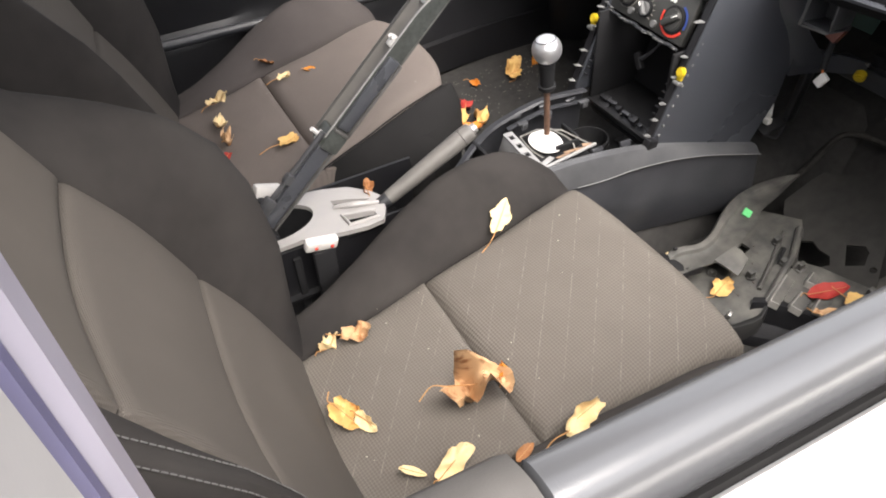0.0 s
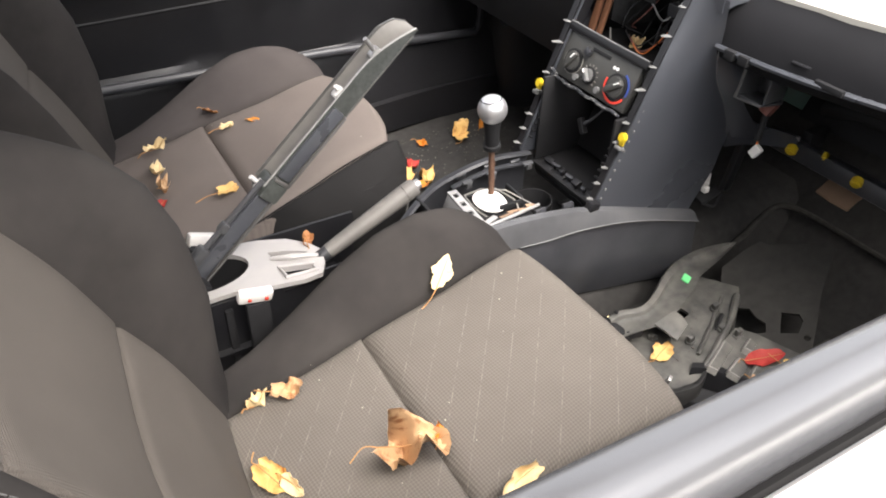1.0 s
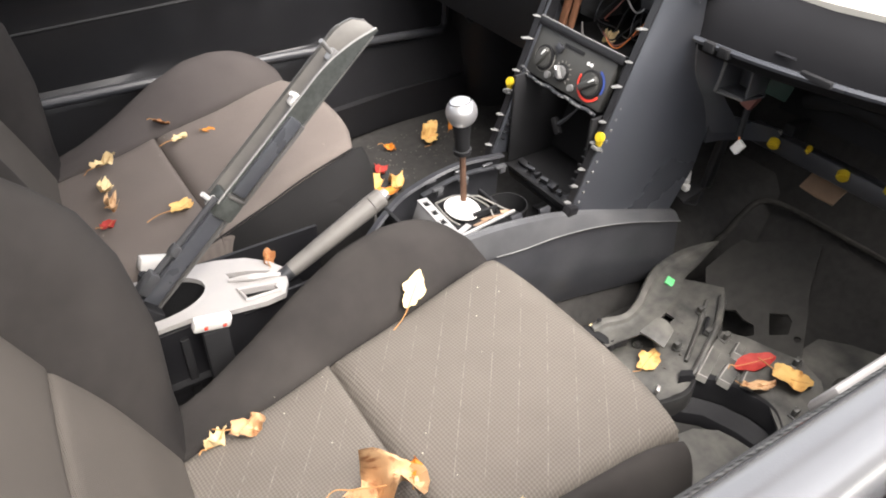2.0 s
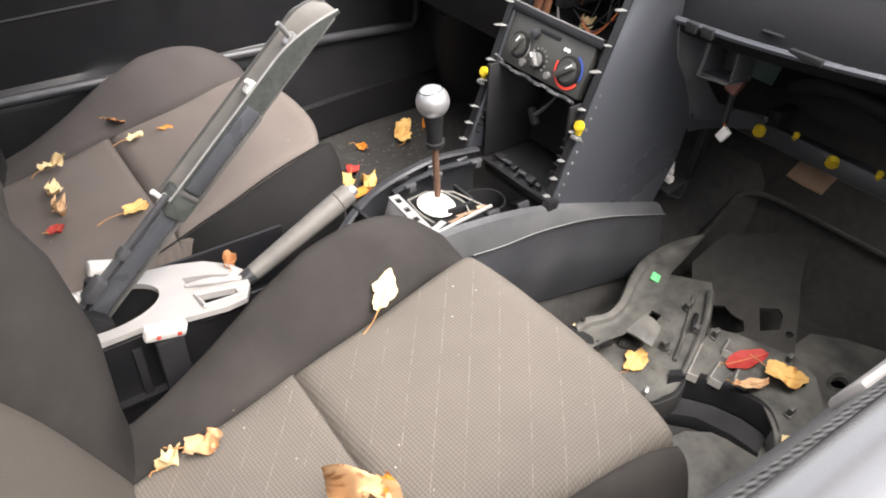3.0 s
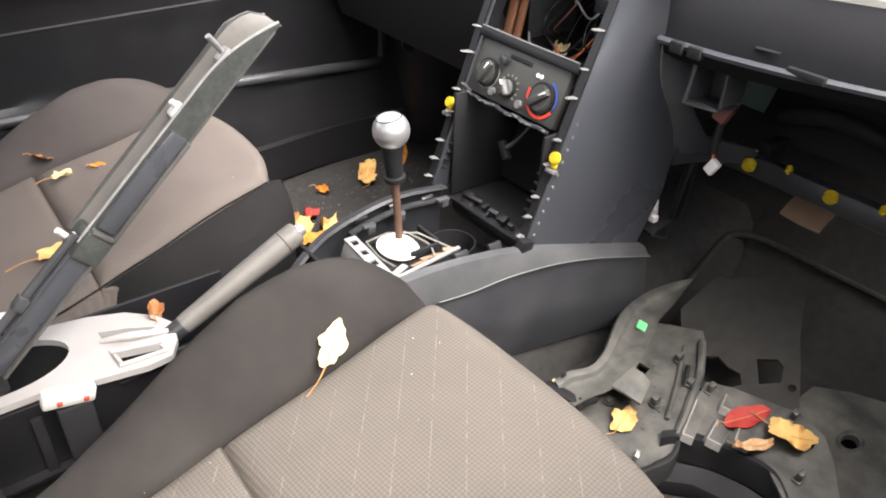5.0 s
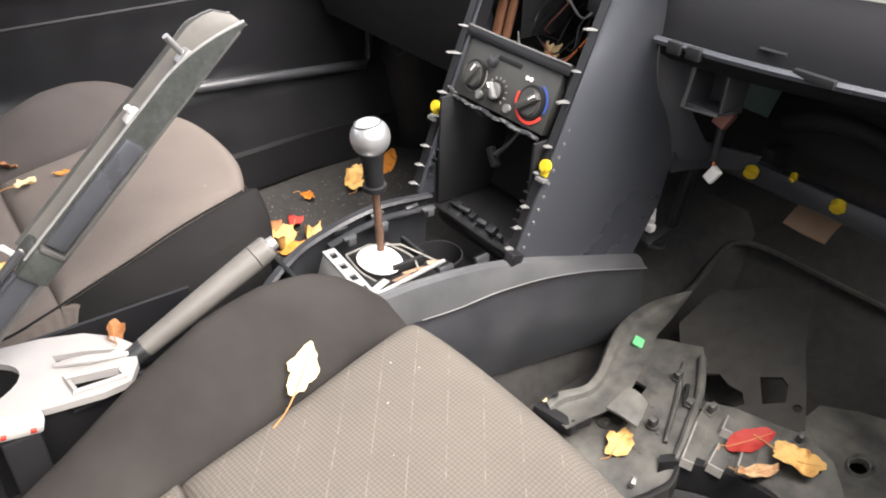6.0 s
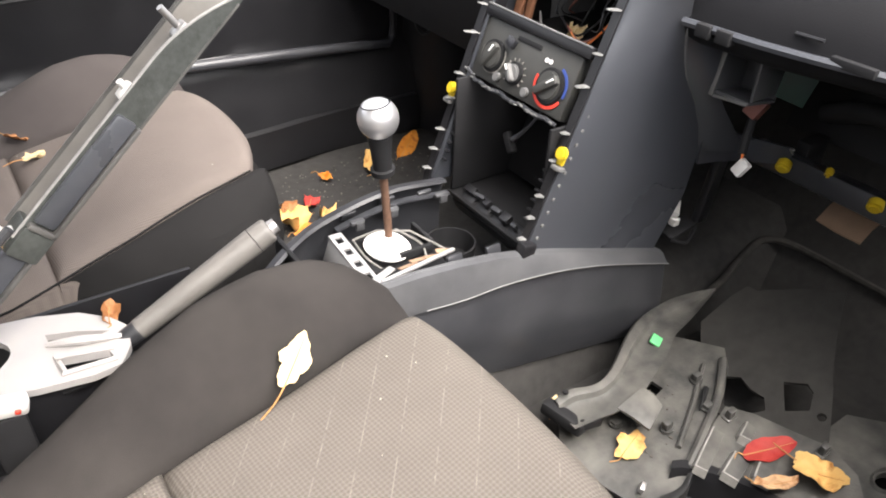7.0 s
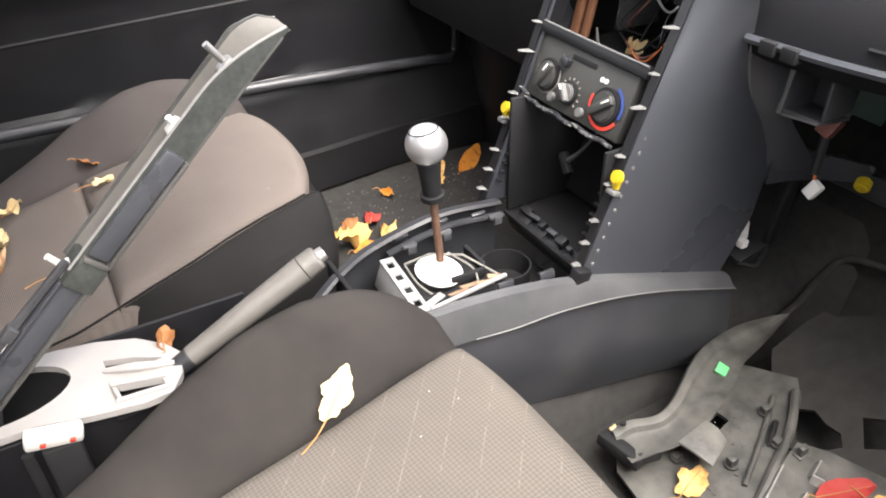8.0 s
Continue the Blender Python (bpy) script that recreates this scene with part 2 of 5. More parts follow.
wall_box("floor", -0.9, 1.12, 0.02, 1.40, 0.30, 0.352, CARPET, "black dusty carpet on the car's floor pan")
# firewall slope in front of both footwells
tagged(part("firewall", sheet([[(x, y, z) for y in (0.0, 0.35, 0.7, 1.05, 1.42)] for x, z in ((1.05, 0.345), (1.14, 0.375), (1.24, 0.47), (1.33, 0.60), (1.36, 0.8), (1.36, 1.0))], 0.03, (1, 0, 0)), CARPET),
       "black carpeted firewall at the end of the footwell", "firewall", kind="structure")
wall_box("wall_rear", -1.02, -0.98, 0.0, 1.42, 0.30, 1.05, DARK, "dark rear wall behind the seats")


def tunnel_ring(x):
    w = 0.115 + 0.03 * max(0, (x - 0.75) / 0.4)
    h = 0.455 + 0.02 * max(0, (x - 0.9) / 0.3)
    return [(x, 0.704 + s * w * a, 0.33 + (h - 0.33) * b) for s, a, b in
            ((-1, 1.35, 0), (-1, 1.12, 0.5), (-1, 0.95, 0.85), (-1, 0.7, 1), (1, 0.7, 1), (1, 0.95, 0.85), (1, 1.12, 0.5), (1, 1.35, 0))]


tagged(part("floor_tunnel", loft([tunnel_ring(x) for x in (-0.9, -0.3, 0.3, 0.8, 1.0, 1.3)]), CARPET), "carpeted transmission tunnel along the floor", "tunnel", kind="structure")

# ---- far door, closed ----
far_door = thing("door_1", (0.4, 1.42, 0.36), "closed black plastic driver's door card with a map pocket", "door", kind="structure")


def far_card(x, z):
    """Depth of the far door card at a height, with its shelf and pocket."""
    y = 1.435
    zl = 0.60 - 0.042 * max(0.0, (x - 0.2)) / 0.75
    if z < zl:
        y -= 0.045 * (0.35 + 0.65 * min(1, (zl - z) / 0.16))
    if z > 0.78:
        y -= 0.02 * min(1, (z - 0.78) / 0.05)
    return y


def far_rows():
    xs = [-0.9 + 0.05 * i for i in range(40)]
    rows = []
    for k in range(34):
        z = 0.34 + 0.70 * k / 33
        rows.append([(x, far_card(x, z), z) for x in xs])
    return rows


M = far_door.matrix_world.inverted()
bm = sheet(far_rows(), 0.05, (0, 1, 0))
bm.transform(M)
part("door_card", bm, BLACK, far_door)
# shelf lip along the pocket
bm = tube([(-0.6, 1.402, 0.612), (0.0, 1.402, 0.606), (0.45, 1.402, 0.597), (0.75, 1.405, 0.582), (0.94, 1.415, 0.566)], 0.011, 10)
bm.transform(M)
part("pocket_lip", bm, GREY_FACE, far_door, "scuffed grey lip of the map pocket")
bm = tube([(0.94, 1.418, 0.566), (0.958, 1.425, 0.60), (0.955, 1.43, 0.80)], 0.008, 8)
bm.transform(M)
part("trim_line", bm, GREY_FACE, far_door)
bm = sheet([[(x, 1.375 + 0.015 * math.sin(x * 9), z) for x in [0.35 + 0.05 * i for i in range(14)]] for z in (0.36, 0.43, 0.445)], 0.02, (0, 1, 0))
bm.transform(M)
part("pocket_front", bm, BLACK, far_door)
bm = tube([(-0.05, 1.41, 0.742), (0.3, 1.41, 0.752), (0.6, 1.412, 0.76), (0.95, 1.42, 0.77)], 0.004, 6)
bm.transform(M)
part("seam", bm, DARK, far_door)
bm = join(box(0.11, 0.02, 0.05, 0.018, Matrix.Translation((-0.08, 1.413, 0.67))), box(0.07, 0.03, 0.016, 0.006, Matrix.Translation((-0.07, 1.402, 0.672))))
bm.transform(M)
part("door_handle", bm, DARK, far_door, "black inner door handle in its recess")

# roof over the cabin: its edges leave the windscreen, the side windows and the rear window open
roof_rows = [[(x, y, z + 0.035 * (1 - ((y - 0.71) / 0.53) ** 2)) for y in [0.18 + 0.106 * i for i in range(11)]] for x, z in ((-0.86, 1.36), (-0.60, 1.425), (-0.30, 1.45), (0.10, 1.445), (0.40, 1.395))]
tagged(part("ceiling", sheet(roof_rows, 0.03, (0, 0, 1)), ROOF), "pale grey cloth headliner under the roof", "ceiling", kind="structure")

for nm, low_end, high_end in (("pillar_a_near", (1.30, 0.03, 0.985), (0.385, 0.19, 1.405)), ("pillar_a_far", (1.30, 1.39, 0.985), (0.385, 1.23, 1.405)), ("pillar_c_near", (-0.99, 0.03, 1.05), (-0.83, 0.19, 1.38)), ("pillar_c_far", (-0.99, 1.39, 1.05), (-0.83, 1.23, 1.38))):
    tagged(part(nm, tube([low_end, Vector(low_end).lerp(Vector(high_end), 0.5) + Vector((0, 0, 0.03)), high_end], [0.040, 0.034, 0.032], 12), ROOF), "pale trimmed pillar that carries the roof", "pillar", kind="structure")

# far kick panel and A-pillar foot beyond the door
tagged(part("trim_kick", sheet([[(0.99, 1.43, 0.34), (0.99, 1.43, 0.95)], [(1.03, 1.36, 0.34), (1.03, 1.37, 0.95)], [(1.12, 1.30, 0.34), (1.12, 1.33, 0.95)], [(1.30, 1.28, 0.34), (1.30, 1.30, 0.95)]], 0.02, (0, 1, 0)), BLACK),
       "black kick panel at the end of the door", "trim", kind="structure")
tagged(part("trim_hinge_loop", loft([[(1.012 + 0.018 * math.cos(a) + 0.004 * math.cos(b) * math.cos(a), 1.385 - 0.5 * (0.012 + 0.018 * math.cos(a)) + 0.004 * math.sin(b), 0.62 + (0.034 + 0.004 * math.cos(b)) * math.sin(a)) for b in [2 * math.pi * k / 8 for k in range(8)]] for a in [2 * math.pi * i / 24 for i in range(25)]], caps=False), GREY_FACE),
       "grey oval loop on the kick panel", "trim", kind="structure")

# ---- near door, its window down ----
T0 = Matrix.Translation
near_door = thing("door_2", (0.4, 0.0, 0.36), "white car door with its window down and a cloth-topped card", "door", kind="structure")
M = near_door.matrix_world.inverted()


def belt(x):
    return 1.044 - 0.085 * x


XS = [-0.02 + 0.04 * i for i in range(31)]
prof = [(-0.002, -0.034), (-0.004, -0.008), (-0.006, -0.004), (-0.012, -0.001), (-0.020, 0.0005), (-0.026, 0.0005), (-0.031, -0.001), (-0.035, -0.005), (-0.038, -0.012), (-0.041, -0.045), (-0.002, -0.045)]
bm = loft([[(XS[0] - 0.003, -0.0215 + (y + 0.0215) * 0.8, belt(XS[0]) - 0.005 + z * 0.9) for y, z in prof]] + [[(x, y, belt(x) + z) for y, z in prof] for x in XS])
bm.transform(M)
part("belt_strip", bm, STRIP, near_door, "glossy black weather strip along the sill")
bm = loft([[(x, y, belt(x) + z) for y, z in ((0.016, -0.05), (0.012, -0.024), (0.002, -0.008), (-0.012, -0.002), (-0.020, 0.0), (-0.036, -0.001), (-0.042, -0.03), (-0.004, -0.06))] for x in (-0.23, -0.12, -0.06, -0.024)])
bm.transform(M)
part("strip_end", bm, STRIP_END, near_door, "dull grey rubber corner of the sill")
# added black filler: gives the groove its shade and hides the card below
bm = loft([[(x, y, belt(x) + z) for y, z in ((-0.0415, -0.042), (-0.046, -0.038), (-0.0515, -0.041), (-0.0515, -0.075), (-0.0415, -0.075))] for x in (-0.23, 0.2, 0.7, 1.2)])
bm.transform(M)
part("groove_filler", bm, SKIRT, near_door, "black filler standing in for the dark groove beside the weather strip")
skin = [(-0.050, -0.075), (-0.050, -0.036), (-0.054, -0.030), (-0.064, -0.029), (-0.105, -0.052), (-0.135, -0.13), (-0.145, -0.69), (-0.11, -0.69), (-0.055, -0.10)]
bm = loft([[(x, y, belt(x) + z) for y, z in skin] for x in [-0.4 + 0.08 * i for i in range(21)]])
bm.transform(M)
part("door_skin", bm, WHITE, near_door, "white painted outer door skin")
card = [(-0.001, -0.030), (0.010, -0.045), (0.024, -0.085), (0.037, -0.118), (0.038, -0.145), (0.030, -0.19), (0.018, -0.30), (0.02, -0.68), (-0.03, -0.68), (-0.035, -0.06), (-0.01, -0.047)]
bm = loft([[(x, y, belt(x) + z) for y, z in card] for x in [-0.3 + 0.06 * i for i in range(27)]])
bm.transform(M)
CARD_CLOTH = knit("door_card_cloth", (0.15, 0.148, 0.145), pitch=0.0090, stripes=False, deep=0.25, upright=True)
part("door_card", bm, CARD_CLOTH, near_door, "grey woven cloth door card")
bm = join(box(0.075, 0.012, 0.030, 0.005, T0((0.335, 0.016, belt(0.335) - 0.085)) @ pose(0, 0, 0, 20, 5, 0)))
bm.transform(M)
pull = part("door_pull", bm, DARK, near_door, "black door pull in a pale surround")
bm = box(0.080, 0.008, 0.028, 0.005, T0((0.330, 0.024, belt(0.330) - 0.080)) @ pose(0, 0, 0, 20, 5, 0))
bm.transform(M)
part("surround", bm, SILVER, pull)

# rear edge of the window opening
pillar = thing("pillar_b", (-0.17, -0.03, 0.36), "blue-grey painted door pillar with a dark seal", "pillar", kind="structure")
M = pillar.matrix_world.inverted()


def post(y0, y1, x0, x1):
    r = []
    for z in (0.4, 1.05, 1.34):
        r.append([(x0, y0, z), (x1 - 0.004, y0, z), (x1, y0 + 0.004, z), (x1, y1 - 0.004, z), (x1 - 0.004, y1, z), (x0, y1, z)])
    return loft(r)


bm = post(-0.085, -0.039, -0.34, -0.159)
bm.transform(M)
part("post", bm, PILLAR_OUT, pillar)
bm = post(-0.037, -0.023, -0.34, -0.1595)
bm.transform(M)
part("seal", bm, PILLAR_DARK, pillar, "dark blue rubber seal")
bm = post(-0.021, 0.002, -0.34, -0.157)
bm.transform(M)
part("inner_post", bm, PILLAR, pillar)


# ---- seats ----
LEAN = radians(22)
BU = Vector((-math.sin(LEAN), 0, math.cos(LEAN)))
BN = Vector((math.cos(LEAN), 0, math.sin(LEAN)))
BO = Vector((-0.035, 0, 0.60))


def cz(x):
    """Height of the cushion's middle along its length."""
    z = 0.575 + 0.155 * x
    if x > 0.425:
        z -= 0.040 * ((x - 0.425) / 0.05) ** 2
    return z


def seam_in(x):
    return 0.130 + 0.110 * x


def seam_out(x):
    return -0.130 - 0.110 * x


def seam_far(x):
    """The driver's seat: the seam between its worn top and its black side draws in towards the front."""
    return float(np.interp(x, (-0.06, 0.10, 0.155, 0.23, 0.295, 0.37, 0.45), (-0.215, -0.212, -0.198, -0.176, -0.156, -0.140, -0.124)))


def car_seat(name, yc, s, mid, label):
    """A bucket seat in its place; s = 1: the tunnel is on its +y side, -1: on its -y side."""
    st = thing(name, (0.2, yc, 0.352), label, "car seat", "front seats")
    M = st.matrix_world.inverted()

    def put(nm, bm, mat, lab=""):
        bm.transform(M)
        return part(nm, bm, mat, st, lab)

    def centre(x0, x1, crown):
        def f(u, v):
            xe = x1 - (0.044 * abs(2 * v - 1) ** 2.2 if x1 > 0.4 else 0.0)
            x = x0 + (xe - x0) * u
            out = seam_out(x) if yc < 0.7 else seam_far(x)
            w = out + (seam_in(x) - out) * v
            z = cz(x) - (3.5 * max(0.0, out + 0.050 - w) ** 2 if yc > 0.7 else 0.0) + crown * math.sin(math.pi * u) ** 0.6 * math.sin(math.pi * v) ** 0.6
            z += 0.0015 * math.sin(31 * x + 17 * w) + 0.003 * noise.noise(Vector((x * 9, w * 9, yc)))
            return (x, yc + s * w, z)
        return f
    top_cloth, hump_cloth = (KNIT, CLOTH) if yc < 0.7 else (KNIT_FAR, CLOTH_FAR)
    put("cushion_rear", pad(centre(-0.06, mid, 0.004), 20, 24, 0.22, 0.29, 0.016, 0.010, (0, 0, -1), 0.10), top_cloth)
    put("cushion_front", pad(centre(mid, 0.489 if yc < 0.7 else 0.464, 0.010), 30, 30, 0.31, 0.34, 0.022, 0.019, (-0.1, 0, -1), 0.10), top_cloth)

    def bolster(sg, edge, wide, high, pk, fall):
        def f(u, v):
            x = -0.07 + (0.525 if yc < 0.7 else 0.510) * u
            e = edge(x)
            hump = high * float(np.interp(x, (-0.07, 0.03, 0.10, 0.18, 0.25, 0.31, 0.37, 0.42, 0.46), (0.0, 0.14, 0.40, 0.78, 0.98, 0.92, 0.66, 0.36, 0.10)))
            tip = max(0.0, (u - 0.80) / 0.20)
            w = e + sg * wide * float(np.interp(x, (-0.07, 0.05, 0.25), (0.62, 0.75, 1.0))) * (v if v < 0.8 else 0.8 + (v - 0.8) * 0.7) * (1 - 0.40 * tip ** 2)
            z = cz(min(x, 0.41)) - 0.03 * tip ** 2
            if v < pk:
                z += hump * math.sin(v / pk * math.pi / 2) ** 1.1
            else:
                q = (v - pk) / (1 - pk)
                z += hump - (hump + fall) * q ** 2.0
            z += 0.0025 * noise.noise(Vector((x * 12, v * 5, yc + sg)))
            return (x, yc + s * w, z)
        return f
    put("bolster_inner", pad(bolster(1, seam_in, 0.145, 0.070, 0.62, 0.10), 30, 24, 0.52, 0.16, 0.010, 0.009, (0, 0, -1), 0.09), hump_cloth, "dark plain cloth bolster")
    if yc < 0.7:
        put("bolster_outer", pad(bolster(-1, seam_out, 0.058, 0.003, 0.15, 0.085), 30, 24, 0.52, 0.13, 0.010, 0.009, (0, 0, -1), 0.09), CLOTH, "dark plain cloth bolster")
    else:
        # the top cloth runs on over the edge to a sewn seam; below it the side is black
        def edge_of(u, v):
            x = -0.06 + 0.505 * u
            tuck = max(0.0, (u - 0.78) / 0.22) ** 2
            w0 = seam_far(x) + 0.003
            w = w0 + (seam_out(x) - 0.046 - w0) * math.sin(min(1.0, v * 1.5) * math.pi / 2) + 0.075 * tuck * min(1.0, v * 1.5)
            return (x, yc + s * w, cz(x) - 0.013 - 0.150 * v ** 1.35 + 0.003 * noise.noise(Vector((x * 10, v * 4, 2.0))))
        put("bolster_side", pad(edge_of, 30, 18, 0.5, 0.16, 0.008, 0.005, (0, 0.8, -0.6), 0.05), SKIRT, "black cloth side below the seam")
        put("side_seam", tube([Vector(edge_of(0.05 + 0.045 * i, 0.0)) + Vector((0, 0.0, 0.002)) for i in range(21)], 0.0016, 5), SKIRT)

    # valance: front and sides under the cushion
    pts = [(-0.06, -0.185), (0.30, -0.205), (0.40, -0.205), (0.452, -0.165), (0.472, -0.05), (0.474, 0.08), (0.458, 0.165), (0.40, 0.232), (0.30, 0.248), (-0.06, 0.236)]
    line = curve_points([(x, y, 0) for x, y in pts], 5)
    rings = []
    for k, inset in ((0.0, 0.03), (0.35, 0.012), (0.7, 0.006), (0.92, 0.010), (1.0, 0.022)):
        rings.append([((p.x - inset if p.x > 0.1 else p.x), yc + s * p.y * (1 - inset / 0.25), 0.40 + k * (0.535 + 0.13 * max(0.0, p.x) - 0.40)) for p in line])
    put("valance", loft(rings), SKIRT, "black cloth seat side")
    for sy in (-0.18, 0.18):
        put("seat_rail", box(0.50, 0.035, 0.05, 0.006, Matrix.Translation((0.18, yc + sy, 0.378))), DARK)

    # backrest
    def back(y, h, n):
        return BO + Vector((0, yc + s * y, 0)) + BU * h + BN * n

    def back_panel(h0, h1, crown):
        def f(u, v):
            h = h0 + (h1 - h0) * u
            w0, w1 = -0.200 + 0.03 * h, 0.125 - 0.03 * h - 0.15 * max(0.0, h - 0.20)
            y = w0 + (w1 - w0) * v
            dish = -0.012 * math.sin(math.pi * v)
            return back(y, h, dish + crown * math.sin(math.pi * u) ** 0.7 + 0.003 * noise.noise(Vector((y * 8, h * 8, 3 + yc))) - 0.0)
        return f
    for h0, h1 in ((-0.03, 0.197), (0.197, 0.400), (0.400, 0.60)):
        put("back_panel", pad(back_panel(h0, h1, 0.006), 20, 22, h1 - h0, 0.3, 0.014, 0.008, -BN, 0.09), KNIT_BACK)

    def back_bolster(sg, w0, grow, wide, high):
        def f(u, v):
            h = -0.05 + 0.64 * u
            swerve = 0.15 * max(0.0, h - 0.20) if sg > 0 else 0.0
            e = w0 + sg * grow * h - swerve
            hump = high * float(np.interp(h, (-0.05, 0.0, 0.1, 0.2, 0.27, 0.33, 0.39, 0.45, 0.60), (0.10, 0.28, 0.72, 0.98, 1.0, 0.84, 0.46, 0.02, -0.30)))
            top = max(0.0, (u - 0.60) / 0.40)
            y = e + sg * (wide + swerve) * (v if v < 0.8 else 0.8 + (v - 0.8) * 0.7) * (1 - 0.35 * top ** 2)
            if v < 0.6:
                n = hump * math.sin(v / 0.6 * math.pi / 2) ** 1.1
            else:
                q = (v - 0.6) / 0.4
                n = hump - (hump + 0.09) * q ** 2
            return back(y, h, n - 0.02 * top ** 2 + 0.002 * noise.noise(Vector((h * 10, v * 4, yc + sg))))
        return f
    put("back_bolster_inner", pad(back_bolster(1, 0.125, -0.03, 0.125, 0.100), 40, 24, 0.64, 0.11, 0.012, 0.010, -BN, 0.10), CLOTH, "dark plain cloth bolster")
    put("back_bolster_outer", pad(back_bolster(-1, -0.200, -0.03, 0.075, 0.034), 30, 24, 0.64, 0.13, 0.012, 0.010, -BN, 0.10), CLOTH, "dark plain cloth bolster with double stitching")
    put("back_shell", loft([[back(a, h, b) for a, b in ((-0.245, -0.03), (0.235, -0.03), (0.22, -0.12), (-0.23, -0.12))] for h in (-0.08, 0.3, 0.56)]), SKIRT)
    return st, put, back, back_bolster


near_seat, put_near, back_near, bol_near = car_seat("car_seat", 0.36, 1, 0.170, "grey-brown ribbed cloth passenger seat with dark bolsters, littered with leaves")
far_seat, put_far, back_far, bol_far = car_seat("car_seat", 1.04, 1, 0.152, "worn grey-brown cloth driver's seat with black sides and leaves")

# ---- centre console ----
console = thing("centre_console", (0.45, 0.704, 0.352), "black plastic centre console with its gear surround missing", "console")
CM = console.matrix_world.inverted()


def put_c(nm, bm, mat, lab="", parent=None):
    bm.transform(CM)
    return part(nm, bm, mat, console if parent is None else parent, lab)


def rim_z(x):
    if x < 0.45:
        return 0.607 - 0.55 * (0.45 - x) ** 1.5
    return 0.607 + 0.028 * math.sin(min(1, (x - 0.45) / 0.2) * math.pi) * 0.5


def near_side():
    cols = ((0.33, 0.640, 0.580), (0.39, 0.632, 0.597), (0.45, 0.624, 0.608), (0.50, 0.617, 0.612), (0.55, 0.610, 0.612), (0.60, 0.603, 0.609), (0.65, 0.596, 0.601), (0.70, 0.590, 0.588), (0.76, 0.582, 0.571), (0.82, 0.574, 0.555), (0.875, 0.566, 0.540))
    rows = [[] for _ in range(9)]
    for x, y, z in cols:
        k = max(0.25, min(1.0, (0.80 - x) / 0.25))
        for r, (a, b) in enumerate(((0.0, 0.0), (-0.004, 0.003), (-0.012, 0.001), (-0.019, -0.010 * k - 0.004), (-0.025, -0.040 * k), (-0.0195, -0.043 * k), (-0.028, -0.075), (-0.030, -0.12), (-0.020, 0.425 - 0.09 * (x - 0.6) - z))):
            rows[r].append((x, y + a, z + b))
    return rows


# rim faces up: its brighter light is given as a lighter grey
put_c("rim", sheet(near_side()[:5], 0.005, (0, 1, -0.2)), RIM, "grey rim of the console, light from above put into its colour")
put_c("side_panel", sheet(near_side()[5:], 0.005, (0, 1, -0.2)), GREY_FACE, "dark grey console side")
# thin pale tube draws the highlight along the worn crease
put_c("highlight_edge", tube([(x, y - 0.0005, z) for x, y, z in near_side()[4][3:]], 0.0009, 6), PALE_EDGE, "worn edge with its highlight painted pale")
put_c("well", join(box(0.30, 0.17, 0.006, 0.001, Matrix.Translation((0.55, 0.704, 0.505))), box(0.006, 0.17, 0.10, 0.001, Matrix.Translation((0.40, 0.704, 0.55)))), DARK)

# ---- dashboard ----
dash = thing("dashboard", (0.9, 0.704, 0.352), "stripped black dashboard without radio and glovebox", "dashboard")
DM = dash.matrix_world.inverted()


def put_d(nm, bm, mat, lab="", parent=None):
    bm.transform(DM)
    return part(nm, bm, mat, dash if parent is None else parent, lab)


def stack_x(z):
    """The front of the centre stack leans forward with height."""
    return 0.650 + 0.118 * (z - 0.600) / 0.322 + 0.10 * max(0, z - 0.80) ** 2


# side panel towards the passenger: from the stack's edge round to the glovebox opening
def stack_side(u, v):
    z0, z1 = 0.602 - 0.062 * u, 0.955
    z = z0 + (z1 - z0) * v
    far = float(np.interp(z, (0.54, 0.62, 0.70, 0.764, 0.81, 0.848, 0.888, 0.955), (0.868, 0.905, 0.908, 0.868, 0.828, 0.806, 0.793, 0.784)))
    x = stack_x(0.602 + 0.353 * v) + (far - stack_x(0.602 + 0.353 * v)) * u
    y = 0.597 - 0.030 * u - 0.030 * u * min(1.0, v * 1.15) ** 2 - 0.008 * math.sin(math.pi * u) * math.sin(math.pi * v)
    return (x, y, z)


put_d("side_panel", sheet([[stack_side(i / 20, j / 20) for j in range(21)] for i in range(21)], 0.006, (0, 1, 0)), DASH, "dark satin plastic panel with scratches")
put_d("side_panel", sheet([[(p[0], 1.409 - p[1], p[2]) for p in [stack_side(i / 12, j / 12) for j in range(13)]] for i in range(13)], 0.006, (0, -1, 0)), DASH)
# top of the dash: pale pad, dark nose below it


def dash_dx(y):
    """The dash face bends away towards the door."""
    return 0.60 * max(0.0, 0.537 - y) ** 2


nose = [(0.797, 0.868), (0.790, 0.884), (0.797, 0.905), (0.815, 0.930), (0.838, 0.946), (0.858, 0.955)]
ys = [0.0, 0.05, 0.15, 0.3, 0.45, 0.555]
put_d("nose", sheet([[(x + dash_dx(y), y, z + 0.020 * (0.537 - y)) for y in ys] for x, z in nose], 0.02, (1, 0, -0.6)), NOSE, "dash face above the glovebox, shade put into its dark colour")
nose2 = [(stack_x(0.955), 0.955), (0.81, 0.963), (0.85, 0.965)]
put_d("crown", sheet([[(x, y, z) for y in (0.545, 0.56, 0.60, 0.704, 0.81, 0.86)] for x, z in nose2], 0.02, (0, 0, -1)), DASH)
far_nose = [(0.78, 0.86), (0.78, 0.89), (0.82, 0.935), (0.88, 0.957), (0.92, 0.96)]
